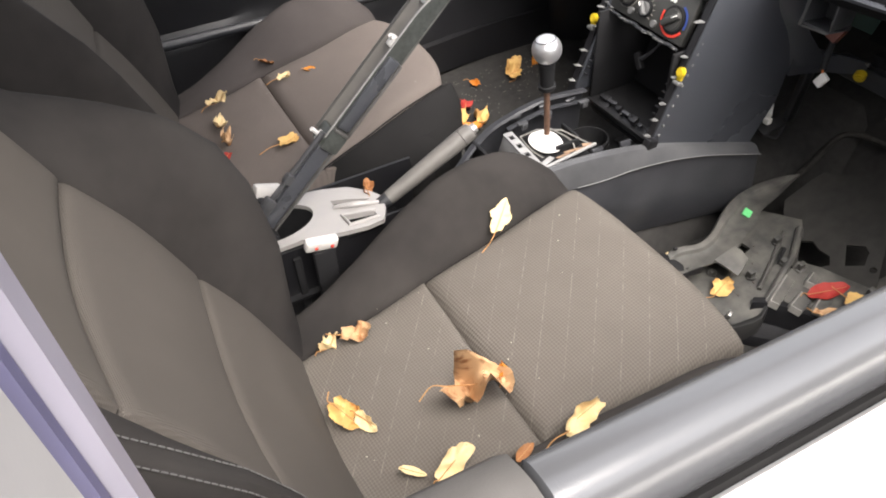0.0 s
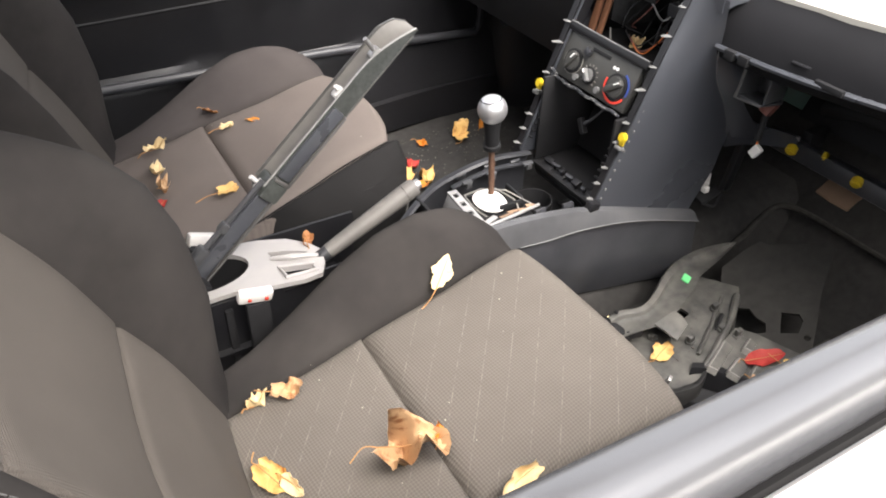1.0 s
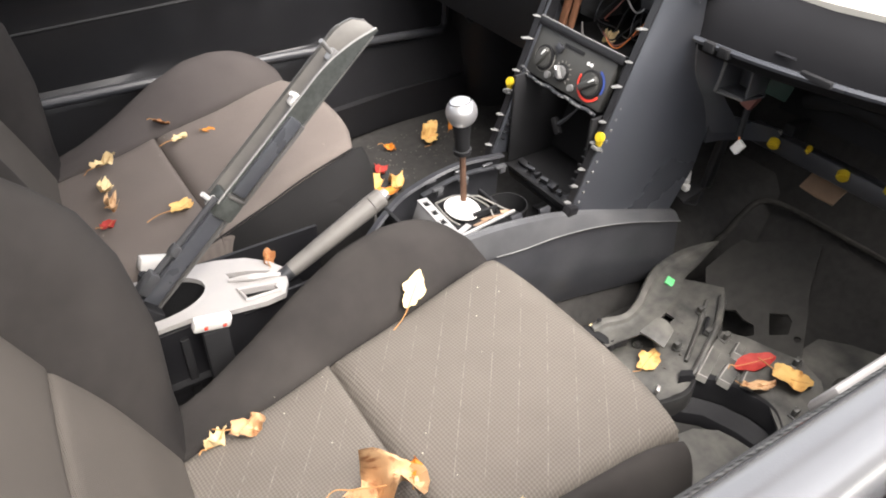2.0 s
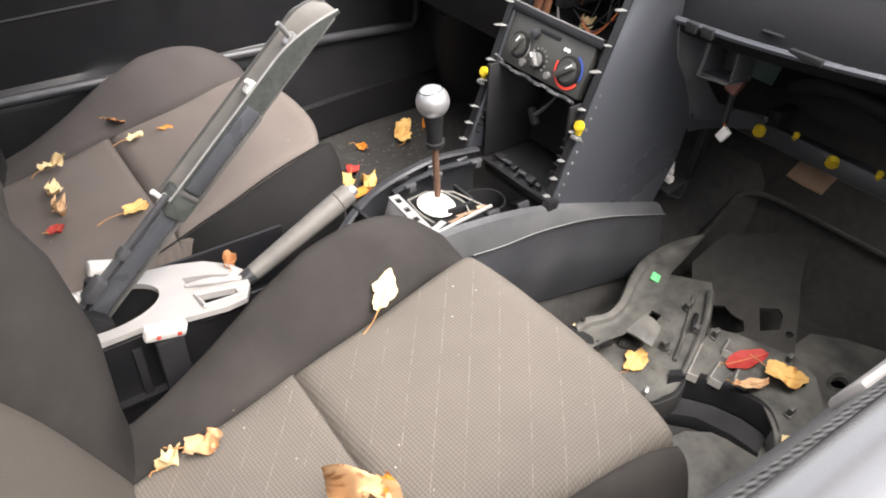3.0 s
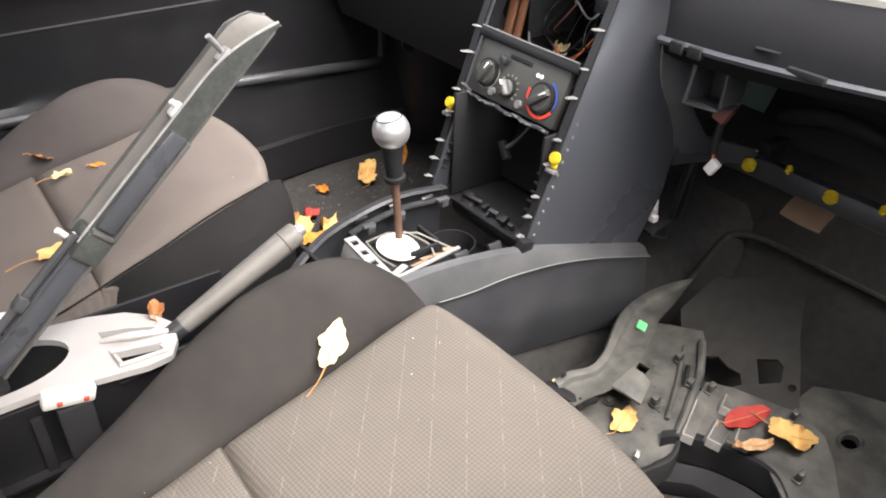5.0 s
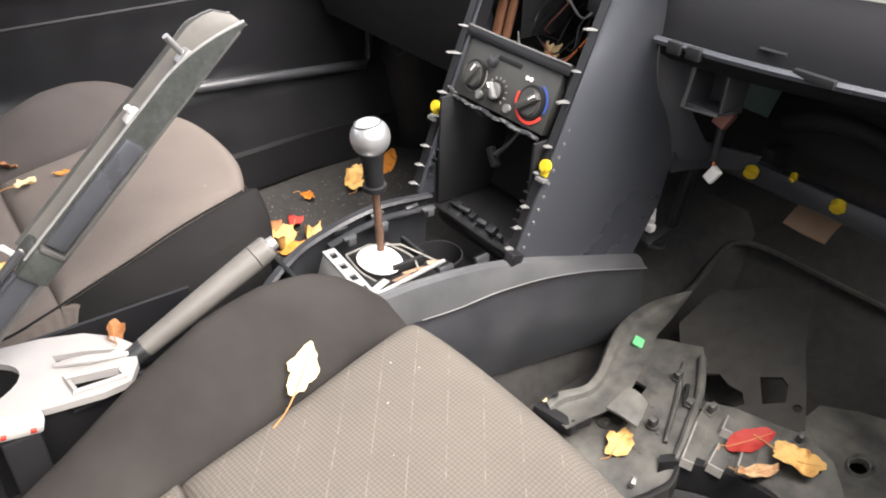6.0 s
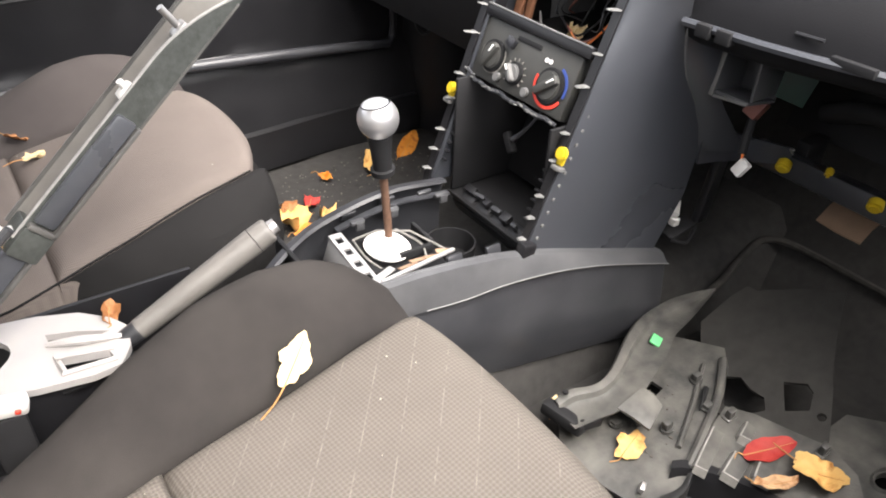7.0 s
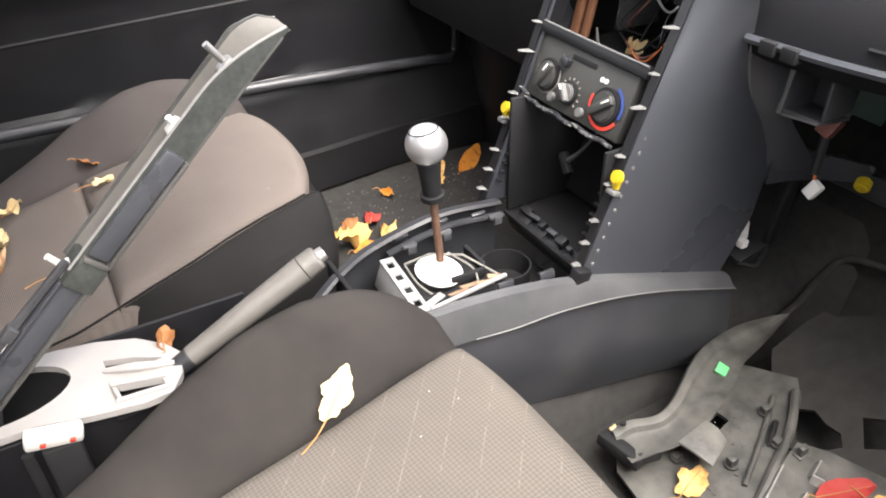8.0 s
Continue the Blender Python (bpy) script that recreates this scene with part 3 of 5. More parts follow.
put_d("far_face", sheet([[(x, y, z) for y in (0.855, 1.0, 1.2, 1.40)] for x, z in far_nose], 0.02, (1, 0, -0.6)), DASH)
put_d("top_pad", sheet([[(x + dash_dx(y) * k, y, z + 0.020 * max(0, 0.537 - y) * k) for y in (0.0, 0.1, 0.2, 0.3, 0.4, 0.5, 0.555, 0.7, 1.05, 1.41)] for x, z, k in ((0.856, 0.961, 1), (0.89, 0.966, 1), (1.06, 0.985, 0.6), (1.36, 0.99, 0))], 0.012, (0, 0, -1)), BEIGE, "pale dash top, sky light put into its colour")
# glovebox hollow: back, floor lip, left cheek
put_d("glovebox_back", sheet([[(1.10, y, 0.95), (1.16, y, 0.80), (1.12, y, 0.675)] for y in (0.0, 0.2, 0.4, 0.57)], 0.01, (1, 0, 0)), DARK)
put_d("beam", box(0.035, 0.56, 0.032, 0.006, Matrix.Translation((1.042, 0.285, 0.658)) @ pose(0, 0, 0, 0, 12, 0)), GREY_FACE, "dark lower glovebox beam with yellow clips")
put_d("far_underside", sheet([[(0.78, y, 0.86), (0.84, y, 0.70), (1.0, y, 0.62), (1.25, y, 0.60)] for y in (0.86, 1.1, 1.40)], 0.01, (0, 0, 1)), DARK)


# ---- details of the console ----
def plate(outer, holes, z0, z1, m=None):
    """A flat plate (x, y) with holes cut through, from z0 to z1."""
    bm = bmesh.new()
    edges = []
    for lp in (outer, *holes):
        vs = [bm.verts.new((x, y, z0)) for x, y in lp]
        edges += [bm.edges.new((vs[i], vs[(i + 1) % len(vs)])) for i in range(len(vs))]
    bmesh.ops.triangle_fill(bm, edges=edges, use_beauty=True)
    r = bmesh.ops.extrude_face_region(bm, geom=bm.faces[:])
    bmesh.ops.translate(bm, vec=(0, 0, z1 - z0), verts=[v for v in r["geom"] if isinstance(v, bmesh.types.BMVert)])
    if m is not None:
        bm.transform(m)
    return bm


def disc(r, h, sides=28, m=None, bevel=0.0015, r2=None):
    bm = bmesh.new()
    bmesh.ops.create_cone(bm, cap_ends=True, segments=sides, radius1=r, radius2=r if r2 is None else r2, depth=h)
    if bevel:
        bmesh.ops.bevel(bm, geom=[e for e in bm.edges if len(e.link_faces) == 2 and e.calc_face_angle(0) > 0.8], offset=bevel, segments=2, affect="EDGES")
    if m is not None:
        bm.transform(m)
    return bm


T = Matrix.Translation
METAL = material("worn_grey_metal", (0.42, 0.41, 0.40), 0.42, 0.75, var=0.3, scale=60, bump=0.2, fine=500)
RUST = material("rusty_steel", (0.16, 0.09, 0.06), 0.75, 0.4, var=0.5, scale=120, bump=0.4, fine=500)
CHROME = material("satin_silver_knob", (0.62, 0.62, 0.63), 0.34, 0.8, var=0.06, scale=30, bump=0.03)
BOOTW = material("white_nylon", (0.72, 0.70, 0.67), 0.5, var=0.1, scale=40, bump=0.05)
YELLOW = material("yellow_clip_plastic", (0.58, 0.42, 0.02), 0.4, var=0.1, scale=60, bump=0.05)
PALEFIN = material("pale_grey_tab_plastic", (0.13, 0.13, 0.128), 0.5, var=0.3, scale=80, bump=0.1)
CLIMATE = material("climate_panel_plastic", (0.046, 0.046, 0.043), 0.5, var=0.2, scale=60, bump=0.1)
REDM = material("red_print", (0.65, 0.05, 0.03), 0.5, var=0.1)
BLUEM = material("blue_print", (0.03, 0.06, 0.24), 0.5, var=0.1)
WHITEM = material("white_print", (0.75, 0.75, 0.73), 0.5, var=0.05)
GREEN = material("green_plastic", (0.12, 0.55, 0.20), 0.4, var=0.1)
PCB = material("green_circuit_board", (0.003, 0.022, 0.016), 0.5, var=0.4, scale=80)
BROWN = material("brown_connector_plastic", (0.16, 0.055, 0.04), 0.5, var=0.15)
COPPER = material("brown_foam_duct", (0.26, 0.115, 0.06), 0.7, var=0.3, scale=50, bump=0.3)
TAN = material("tan_card", (0.26, 0.17, 0.11), 0.85, var=0.2, scale=50)
ORANGE = material("orange_wire", (0.60, 0.16, 0.03), 0.5, var=0.1)
SPECK = material("speckled_arm_plastic", (0.050, 0.054, 0.050), 0.35, var=0.6, scale=160, bump=0.3, fine=400, dust=0.3, dust_color=(0.16, 0.17, 0.16), dust_scale=60)
ARM = material("arm_grey_plastic", (0.075, 0.074, 0.072), 0.32, var=0.3, scale=40, bump=0.2, dust=0.35, dust_color=(0.20, 0.19, 0.17), dust_scale=20)
BRAKE = material("worn_brake_grip", (0.13, 0.123, 0.114), 0.5, var=0.25, scale=40, bump=0.3, fine=700, dust=0.3, dust_color=(0.22, 0.20, 0.18), dust_scale=25)
DUSTY2 = material("silver_grey_bracket", (0.36, 0.355, 0.35), 0.45, 0.3, var=0.2, scale=60, bump=0.1)
DUSTY = material("pale_dusty_plastic", (0.16, 0.155, 0.145), 0.7, var=0.35, scale=60, bump=0.3, dust=0.6, dust_color=(0.34, 0.32, 0.28), dust_scale=40)

# inner flanges with clip notches on both sides of the console opening
for sg in (-1, 1):
    for x in (0.50, 0.56, 0.62):
        put_c("clip_tab", box(0.022, 0.006, 0.012, 0.0015, T((x, 0.704 + sg * 0.080, rim_z(x) - 0.016)) @ pose(0, 0, 0, 20 * sg, 0, 0)), GREY_FACE)
far_rail = [(0.66, 0.788, 0.607), (0.56, 0.786, 0.618), (0.46, 0.776, 0.608), (0.40, 0.752, 0.600), (0.345, 0.722, 0.585)]
line = curve_points(far_rail, 6)
put_c("far_rim", sheet([[(p.x, p.y, p.z) for p in line], [(p.x, p.y + 0.012, p.z - 0.002) for p in line], [(p.x, p.y + 0.016, p.z - 0.035) for p in line], [(p.x, p.y + 0.016, p.z - 0.12) for p in line]], 0.005, (0, -0.6, -0.6)), GREY_FACE, "scuffed rim of the console")
inner = [Vector((p.x, p.y - 0.012, p.z - 0.016)) for p in line if p.x > 0.47]
put_c("far_ledge", sheet([inner, [p + Vector((0, 0.008, 0.001)) for p in inner], [p + Vector((0, 0.010, -0.010)) for p in inner]], 0.003, (0, -0.3, -0.9)), GREY_FACE, "inner ledge below the console rim")
for x, y in ((0.505, 0.768), (0.560, 0.772), (0.640, 0.770)):
    put_c("clip_tab", join(box(0.020, 0.009, 0.005, 0.0015, T((x, y, 0.597))), box(0.012, 0.004, 0.012, 0.001, T((x + 0.002, y - 0.004, 0.592)))), RIM)
litter_rng = random.Random(3)
for k in range(7):
    put_c("tray_clip", box(litter_rng.uniform(0.006, 0.014), litter_rng.uniform(0.010, 0.022), litter_rng.uniform(0.004, 0.010), 0.001, T((0.690 + litter_rng.uniform(-0.008, 0.008), 0.640 + 0.022 * k, 0.588)) @ pose(0, 0, 0, 0, -25, litter_rng.uniform(-12, 12))), GREY_FACE if k % 2 else BLACK)
# cross tray at the foot of the stack
tray = put_c("cross_tray", box(0.035, 0.17, 0.022, 0.004, T((0.700, 0.715, 0.562)) @ pose(0, 0, 0, 0, -25, 0)), DARK)
for k in range(4):
    part("rib", box(0.020, 0.028, 0.010, 0.002, CM @ T((0.692, 0.66 + 0.036 * k, 0.576)) @ pose(0, 0, 0, 0, -25, 0)), BLACK, tray)
put_c("cup_ring", loft([[(0.635 + r * math.cos(a), 0.735 + r * math.sin(a), z) for a in [2 * math.pi * i / 24 for i in range(24)]] for r, z in ((0.034, 0.505), (0.037, 0.540), (0.034, 0.540), (0.031, 0.505))]), DARK)

# gear lever
lever = thing("gear_lever", (0.52, 0.715, 0.53), "bare gear lever with a silver ball knob and white collar", "gear lever")
GM = lever.matrix_world.inverted()


def put_g(nm, bm, mat, lab=""):
    bm.transform(GM)
    return part(nm, bm, mat, lever, lab)


foot, top = Vector((0.527, 0.721, 0.575)), Vector((0.507, 0.713, 0.767))
way = (top - foot).normalized()
turn = way.to_track_quat("Z", "Y").to_matrix().to_4x4()
put_g("rod", tube([foot, foot + way * 0.07, foot + way * 0.15], 0.0052, 12), RUST, "rusty steel rod")
put_g("sleeve", loft([[foot + way * h + turn.to_3x3() @ Vector((r * math.cos(a), r * math.sin(a), 0)) for a in [2 * math.pi * i / 24 for i in range(24)]]
                      for h, r in ((0.119, 0.0100), (0.119, 0.0145), (0.126, 0.0150), (0.127, 0.0115), (0.150, 0.0125), (0.172, 0.0150), (0.176, 0.010))]), DARK, "black sleeve under the knob")
bm = bmesh.new()
bmesh.ops.create_uvsphere(bm, u_segments=32, v_segments=20, radius=0.0243)
for v in bm.verts:
    if v.co.z > 0.019:
        v.co.z = 0.019 + (v.co.z - 0.019) * 0.35
bm.transform(T(top) @ turn)
knob_part = put_g("knob", bm, CHROME, "silver ball knob")
bm = loft([[(r * math.cos(a), r * math.sin(a), z) for a in [2 * math.pi * i / 32 for i in range(32)]] for r, z in ((0.0160, 0.0185), (0.0166, 0.0192), (0.0172, 0.0180), (0.0166, 0.0175))] , caps=False)
bm.transform(GM @ T(top) @ turn @ pose(0, 0, 0, 0, -8, 0))
part("cap_ring", bm, DARK, knob_part)
put_g("collar", join(disc(0.0310, 0.010, 32, T((0.520, 0.716, 0.583)) @ pose(0, 0, 0, 6, 6, 0), 0.004), disc(0.022, 0.012, 28, T((0.522, 0.717, 0.590)), 0.004, 0.013)), BOOTW, "white nylon collar")
holes = [[(c - 0.0065, -0.0045), (c + 0.0065, -0.0045), (c + 0.0065, 0.0045), (c - 0.0065, 0.0045)] for c in (-0.040, -0.012, 0.016, 0.044)]
put_g("rear_bracket", join(plate([(-0.060, -0.009), (0.060, -0.009), (0.060, 0.009), (-0.060, 0.009)], holes, 0, 0.003, T((0.462, 0.698, 0.594)) @ pose(0, 0, 0, 0, 0, 86)),
                           box(0.003, 0.120, 0.036, 0.001, T((0.450, 0.698, 0.578)) @ pose(0, 0, 0, 0, 18, -4))), DUSTY2, "grey bracket with square holes")
put_g("side_bracket", join(box(0.112, 0.005, 0.004, 0.001, T((0.523, 0.645, 0.597)) @ pose(0, 0, 0, 0, 0, 6)), box(0.030, 0.010, 0.003, 0.001, T((0.480, 0.655, 0.594)) @ pose(0, 0, 0, 0, 0, 20))), DUSTY2)
gate = [(0.487, 0.748, 0.586), (0.524, 0.750, 0.587), (0.562, 0.728, 0.586), (0.580, 0.668, 0.585)]
put_g("gate_frame", join(tube(gate, 0.0016, 6, smooth_line=False), tube([(0.548, 0.742, 0.586), (0.560, 0.700, 0.584), (0.552, 0.672, 0.583)], 0.0014, 6), tube([(0.487, 0.748, 0.586), (0.484, 0.706, 0.584), (0.490, 0.672, 0.584)], 0.0014, 6)), DUSTY, "pale wire-thin edges of the gear gate")
put_g("leaf_litter", join(*[box(0.030 - 0.004 * i, 0.007, 0.0015, 0.0004, T((0.515 + 0.018 * i, 0.658 + 0.004 * (i % 2), 0.591)) @ pose(0, 0, 0, 12 * i - 20, 8, 12 - 9 * i)) for i in range(4)]), TAN, "dry brown scraps in the gear gate")
put_g("base_plate", plate([(0.455, 0.640), (0.575, 0.652), (0.580, 0.745), (0.460, 0.765)], [arc(0.52, 0.716, 0.03, 0, 345, 16)], 0.566, 0.572), DARK)
for bm in (box(0.05, 0.006, 0.014, 0.002, T((0.548, 0.690, 0.580))), box(0.006, 0.05, 0.014, 0.002, T((0.576, 0.72, 0.580))), box(0.04, 0.005, 0.02, 0.002, T((0.48, 0.672, 0.578)))):
    put_g("gate_bar", bm, DARK)

# handbrake
brake = thing("handbrake", (0.19, 0.70, 0.55), "worn grey handbrake lever pulled up", "handbrake")
BM_ = brake.matrix_world.inverted()
b0, b1 = Vector((0.165, 0.700, 0.580)), Vector((0.362, 0.703, 0.672))
bw = (b1 - b0).normalized()
for nm, pts, rad, mat in (("lever", [b0, b0 + bw * 0.06], [0.010, 0.012], GREY_FACE), ("grip", [b0 + bw * 0.045, b0 + bw * 0.10, b0 + bw * 0.16, b1 - bw * 0.022], [0.0120, 0.0135, 0.0148, 0.0155], BRAKE),
                          ("grip_end", [b1 - bw * 0.021, b1 - bw * 0.004, b1], [0.0153, 0.0148, 0.012], BRAKE), ("button", [b1 - bw * 0.002, b1 + bw * 0.008], [0.009, 0.008], METAL)):
    bm = tube(pts, rad, 18, smooth_line=len(pts) > 2)
    bm.transform(BM_)
    part(nm, bm, mat, brake)

# rear console with its silver top
rear = thing("rear_console", (0.05, 0.71, 0.352), "silver-topped rear console with cup well and switch slots", "console")
RM = rear.matrix_world.inverted()


def put_r(nm, bm, mat, lab="", parent=None):
    bm.transform(RM)
    return part(nm, bm, mat, rear if parent is None else parent, lab)


top_out = [(-0.16, 0.672), (-0.02, 0.677), (0.05, 0.677), (0.10, 0.664), (0.15, 0.655), (0.178, 0.657), (0.192, 0.680), (0.198, 0.712), (0.186, 0.735), (0.159, 0.761), (0.120, 0.777), (0.080, 0.785), (0.0, 0.790), (-0.16, 0.790)]
well_hole = arc(0.016, 0.735, 0.073, 0, 350, 30, 0.041)
slot_a = [(0.122, 0.741), (0.150, 0.731), (0.180, 0.714), (0.162, 0.712), (0.123, 0.727)]
pocket = [(0.128, 0.694), (0.172, 0.682), (0.174, 0.669), (0.131, 0.672)]
put_r("top", plate(top_out, [well_hole, slot_a, pocket], 0.592, 0.600), SILVER, "silver painted console top")
put_r("cup_well", loft([[(x, y, z) for x, y in arc(0.016, 0.735, 0.0745 * k, 0, 350, 30, 0.0425 * k)] for k, z in ((1.0, 0.594), (0.95, 0.53), (0.9, 0.50), (0.1, 0.50))], caps=False), DARK)
put_r("pocket_rim", tube([(0.176, 0.667, 0.601), (0.126, 0.670, 0.602), (0.123, 0.697, 0.602), (0.176, 0.684, 0.601)], 0.0028, 8, smooth_line=False), SILVER)
put_r("slot_bar", tube([(0.120, 0.722, 0.602), (0.150, 0.708, 0.605), (0.188, 0.698, 0.601)], [0.003, 0.0055, 0.003], 8), SILVER)
put_r("slot_lid", box(0.060, 0.010, 0.004, 0.001, T((0.148, 0.724, 0.582)) @ pose(0, 0, 0, 0, 0, -24)), DARK)
put_r("pocket_floor", box(0.06, 0.034, 0.004, 0.001, T((0.150, 0.685, 0.578))), DARK)
for nm, bm in (("body_side", box(0.52, 0.006, 0.20, 0.002, T((-0.02, 0.676, 0.490)))), ("body_side", box(0.52, 0.006, 0.20, 0.002, T((0.03, 0.794, 0.490)))), ("body_floor", box(0.30, 0.128, 0.006, 0.001, T((0.10, 0.725, 0.496))))):
    put_r(nm, bm, BLACK, "black console body")
put_r("body_rib", box(0.012, 0.008, 0.17, 0.002, T((0.035, 0.671, 0.49))), DARK)

buckle = thing("seat_belt_buckle", (0.080, 0.639, 0.443), "white seat belt buckle with red marks beside the console", "buckle", "belt buckles")
UM = buckle.matrix_world.inverted()
bm = box(0.050, 0.014, 0.021, 0.004, UM @ T((0.068, 0.637, 0.617)) @ pose(0, 0, 0, 12, 13, 0))
part("cap", bm, BOOTW, buckle, "white buckle cap")
for dx in (-0.010, 0.014):
    part("red_mark", box(0.005, 0.003, 0.005, 0.001, UM @ T((0.068 + dx, 0.6292, 0.6145 - dx * 0.23)) @ pose(0, 0, 0, 12, 13, 0)), REDM, buckle)
part("stalk", box(0.034, 0.012, 0.15, 0.003, UM @ T((0.070, 0.639, 0.528))), DARK, buckle)
buckle2 = thing("seat_belt_buckle", (0.046, 0.835, 0.46), "white seat belt buckle beside the driver's seat", "buckle", "belt buckles")
UM = buckle2.matrix_world.inverted()
part("cap", box(0.045, 0.020, 0.022, 0.004, UM @ T((0.046, 0.835, 0.588)) @ pose(0, 0, 0, -15, 20, 0)), BOOTW, buckle2, "white buckle cap")
part("red_mark", box(0.005, 0.003, 0.005, 0.001, UM @ T((0.056, 0.8245, 0.584))), REDM, buckle2)
part("stalk", box(0.03, 0.012, 0.13, 0.003, UM @ T((0.044, 0.836, 0.52))), DARK, buckle2)

# ---- raised arm of the stripped armrest ----
arm = thing("armrest_frame", (0.0, 0.715, 0.60), "raised grey armrest frame stripped of its padding", "armrest")
AM = arm.matrix_world.inverted()
A0 = Vector((0.030, 0.715, 0.640))
AD = Vector((0.735, 0.0, 0.678)).normalized()
AP = Vector((-0.678, 0.0, 0.735)).normalized()


def arm_m(u, p, y):
    """u along the arm, p across it (towards its upper side), y across the car."""
    return A0 + AD * u + AP * p + Vector((0, y, 0))


def put_a(nm, bm, mat, lab=""):
    bm.transform(AM)
    return part(nm, bm, mat, arm, lab)


AR = Matrix((( AD.x, 0, AP.x, 0), (0, 1, 0, 0), (AD.z, 0, AP.z, 0), (0, 0, 0, 1)))


def arm_box(u0, u1, p0, p1, y0, y1, bevel=0.002):
    c = arm_m((u0 + u1) / 2, (p0 + p1) / 2, (y0 + y1) / 2)
    return box(u1 - u0, y1 - y0, p1 - p0, bevel, T(c) @ AR)


ARM_DARK = material("slate_arm_plastic", (0.062, 0.065, 0.074), 0.30, var=0.3, scale=30, bump=0.15, dust=0.25, dust_color=(0.12, 0.125, 0.13), dust_scale=18)
SCOOP = material("dusty_scoop_plastic", (0.15, 0.142, 0.13), 0.6, var=0.25, scale=50, bump=0.2, dust=0.4, dust_color=(0.24, 0.22, 0.19), dust_scale=30)
# bright colour that paints the highlight on the arm's upper edge
ARM_EDGE = material("arm_edge_highlight", (0.30, 0.295, 0.28), 0.45, var=0.3, scale=90, bump=0.2)


def arm_top(u):
    """Upper edge of the near side: straight, then swept down to a point at its end."""
    return 0.006 if u < 0.345 else 0.006 - 0.027 * ((u - 0.345) / 0.095) ** 1.8


def arm_far(u):
    """Upper edge of the far side: straight, then rounded over."""
    return 0.007 if u < 0.395 else 0.007 - 0.028 * (1 - math.sqrt(max(0.0, 1 - ((u - 0.395) / 0.045) ** 2)))


US = [0.135 + 0.01 * i for i in range(21)] + [0.345 + 0.0095 * i for i in range(1, 11)]


def arm_wall(y0, y1, top_of):
    return loft([[arm_m(u, max(top_of(u), -0.0215), y) for u in US] + [arm_m(u, -0.024, y) for u in reversed(US)] for y in (y0, y1)])


put_a("near_wall", arm_wall(0.000, 0.003, arm_top), SPECK, "speckled dark plastic side")
put_a("far_wall", arm_wall(0.033, 0.036, arm_far), ARM)
put_a("scoop_floor", sheet([[arm_m(u, arm_top(u) + (arm_far(u) - arm_top(u)) * k - d, y) for u in US] for y, d, k in ((0.003, 0.003, 0.0), (0.010, 0.006, 0.15), (0.018, 0.007, 0.4), (0.026, 0.006, 0.7), (0.033, 0.002, 1.0))], 0.003, -AP), SCOOP, "dusty pale inside of the scoop")
put_a("rim_edge", tube([arm_m(u, arm_top(u) + 0.0004, 0.0012) for u in US[::3]], 0.0015, 7, 4), ARM_EDGE, "rim with its highlight painted pale")
put_a("rim_edge", tube([arm_m(u, arm_far(u) + 0.0004, 0.0345) for u in US[::3]], 0.0013, 7, 4), ARM)
put_a("lower_edge", tube([arm_m(u, -0.0235, -0.0005) for u in (0.14, 0.22, 0.30, 0.36, 0.43)], 0.0014, 6), ARM)
put_a("lower_panel", arm_box(0.158, 0.284, -0.0185, 0.003, -0.006, 0.002, 0.006), ARM_DARK, "smooth slate panel")
put_a("panel_band", join(arm_box(0.150, 0.282, -0.024, -0.019, -0.007, 0.002, 0.002), arm_box(0.150, 0.156, -0.024, 0.004, -0.007, 0.002, 0.002)), ARM)
put_a("step_block", arm_box(0.118, 0.152, -0.026, 0.006, -0.005, 0.034, 0.005), SPECK)
for nm, bm, mt in (("channel_floor", arm_box(-0.06, 0.120, -0.019, 0.005, 0.002, 0.008), ARM_DARK), ("channel_wall", arm_box(-0.06, 0.120, -0.023, -0.019, -0.003, 0.008), ARM), ("channel_wall", arm_box(-0.06, 0.120, 0.005, 0.008, -0.003, 0.008), ARM_DARK)):
    put_a(nm, bm, mt)
put_a("hinge_rod", tube([arm_m(-0.05, 0.018, 0.000), arm_m(0.05, 0.016, 0.000), arm_m(0.14, 0.012, 0.004)], 0.0045, 8), RIM)
put_a("hinge_block", arm_box(-0.02, 0.015, 0.010, 0.026, -0.010, 0.008, 0.004), RIM)
put_a("hinge_block", arm_box(0.045, 0.062, 0.010, 0.022, -0.008, 0.006, 0.003), RIM)
put_a("foot", arm_box(-0.085, -0.03, -0.026, 0.022, -0.018, 0.014, 0.004), DARK)
for u, p, s_ in ((0.378, 0.004, 1.2), (0.303, 0.008, 0.3), (0.130, 0.010, 0.9), (-0.03, 0.022, 0.5)):
    put_a("peg", join(tube([arm_m(u, p - 0.008, 0.014), arm_m(u + 0.004, p + 0.018 * s_, 0.012)], 0.0034, 10, smooth_line=False), arm_box(u - 0.010, u + 0.008, p - 0.010, p - 0.001, 0.006, 0.022, 0.003)), BOOTW if u != 0.378 else METAL, "pale metal peg")
put_a("strut", tube([arm_m(0.0, 0.02, 0.015), (0.0, 0.735, 0.60)], 0.007, 8, smooth_line=False), DARK)

# ---- centre stack ----
def stack_at(y, z, back=0.0):
    return Vector((stack_x(z) + back, y, z))


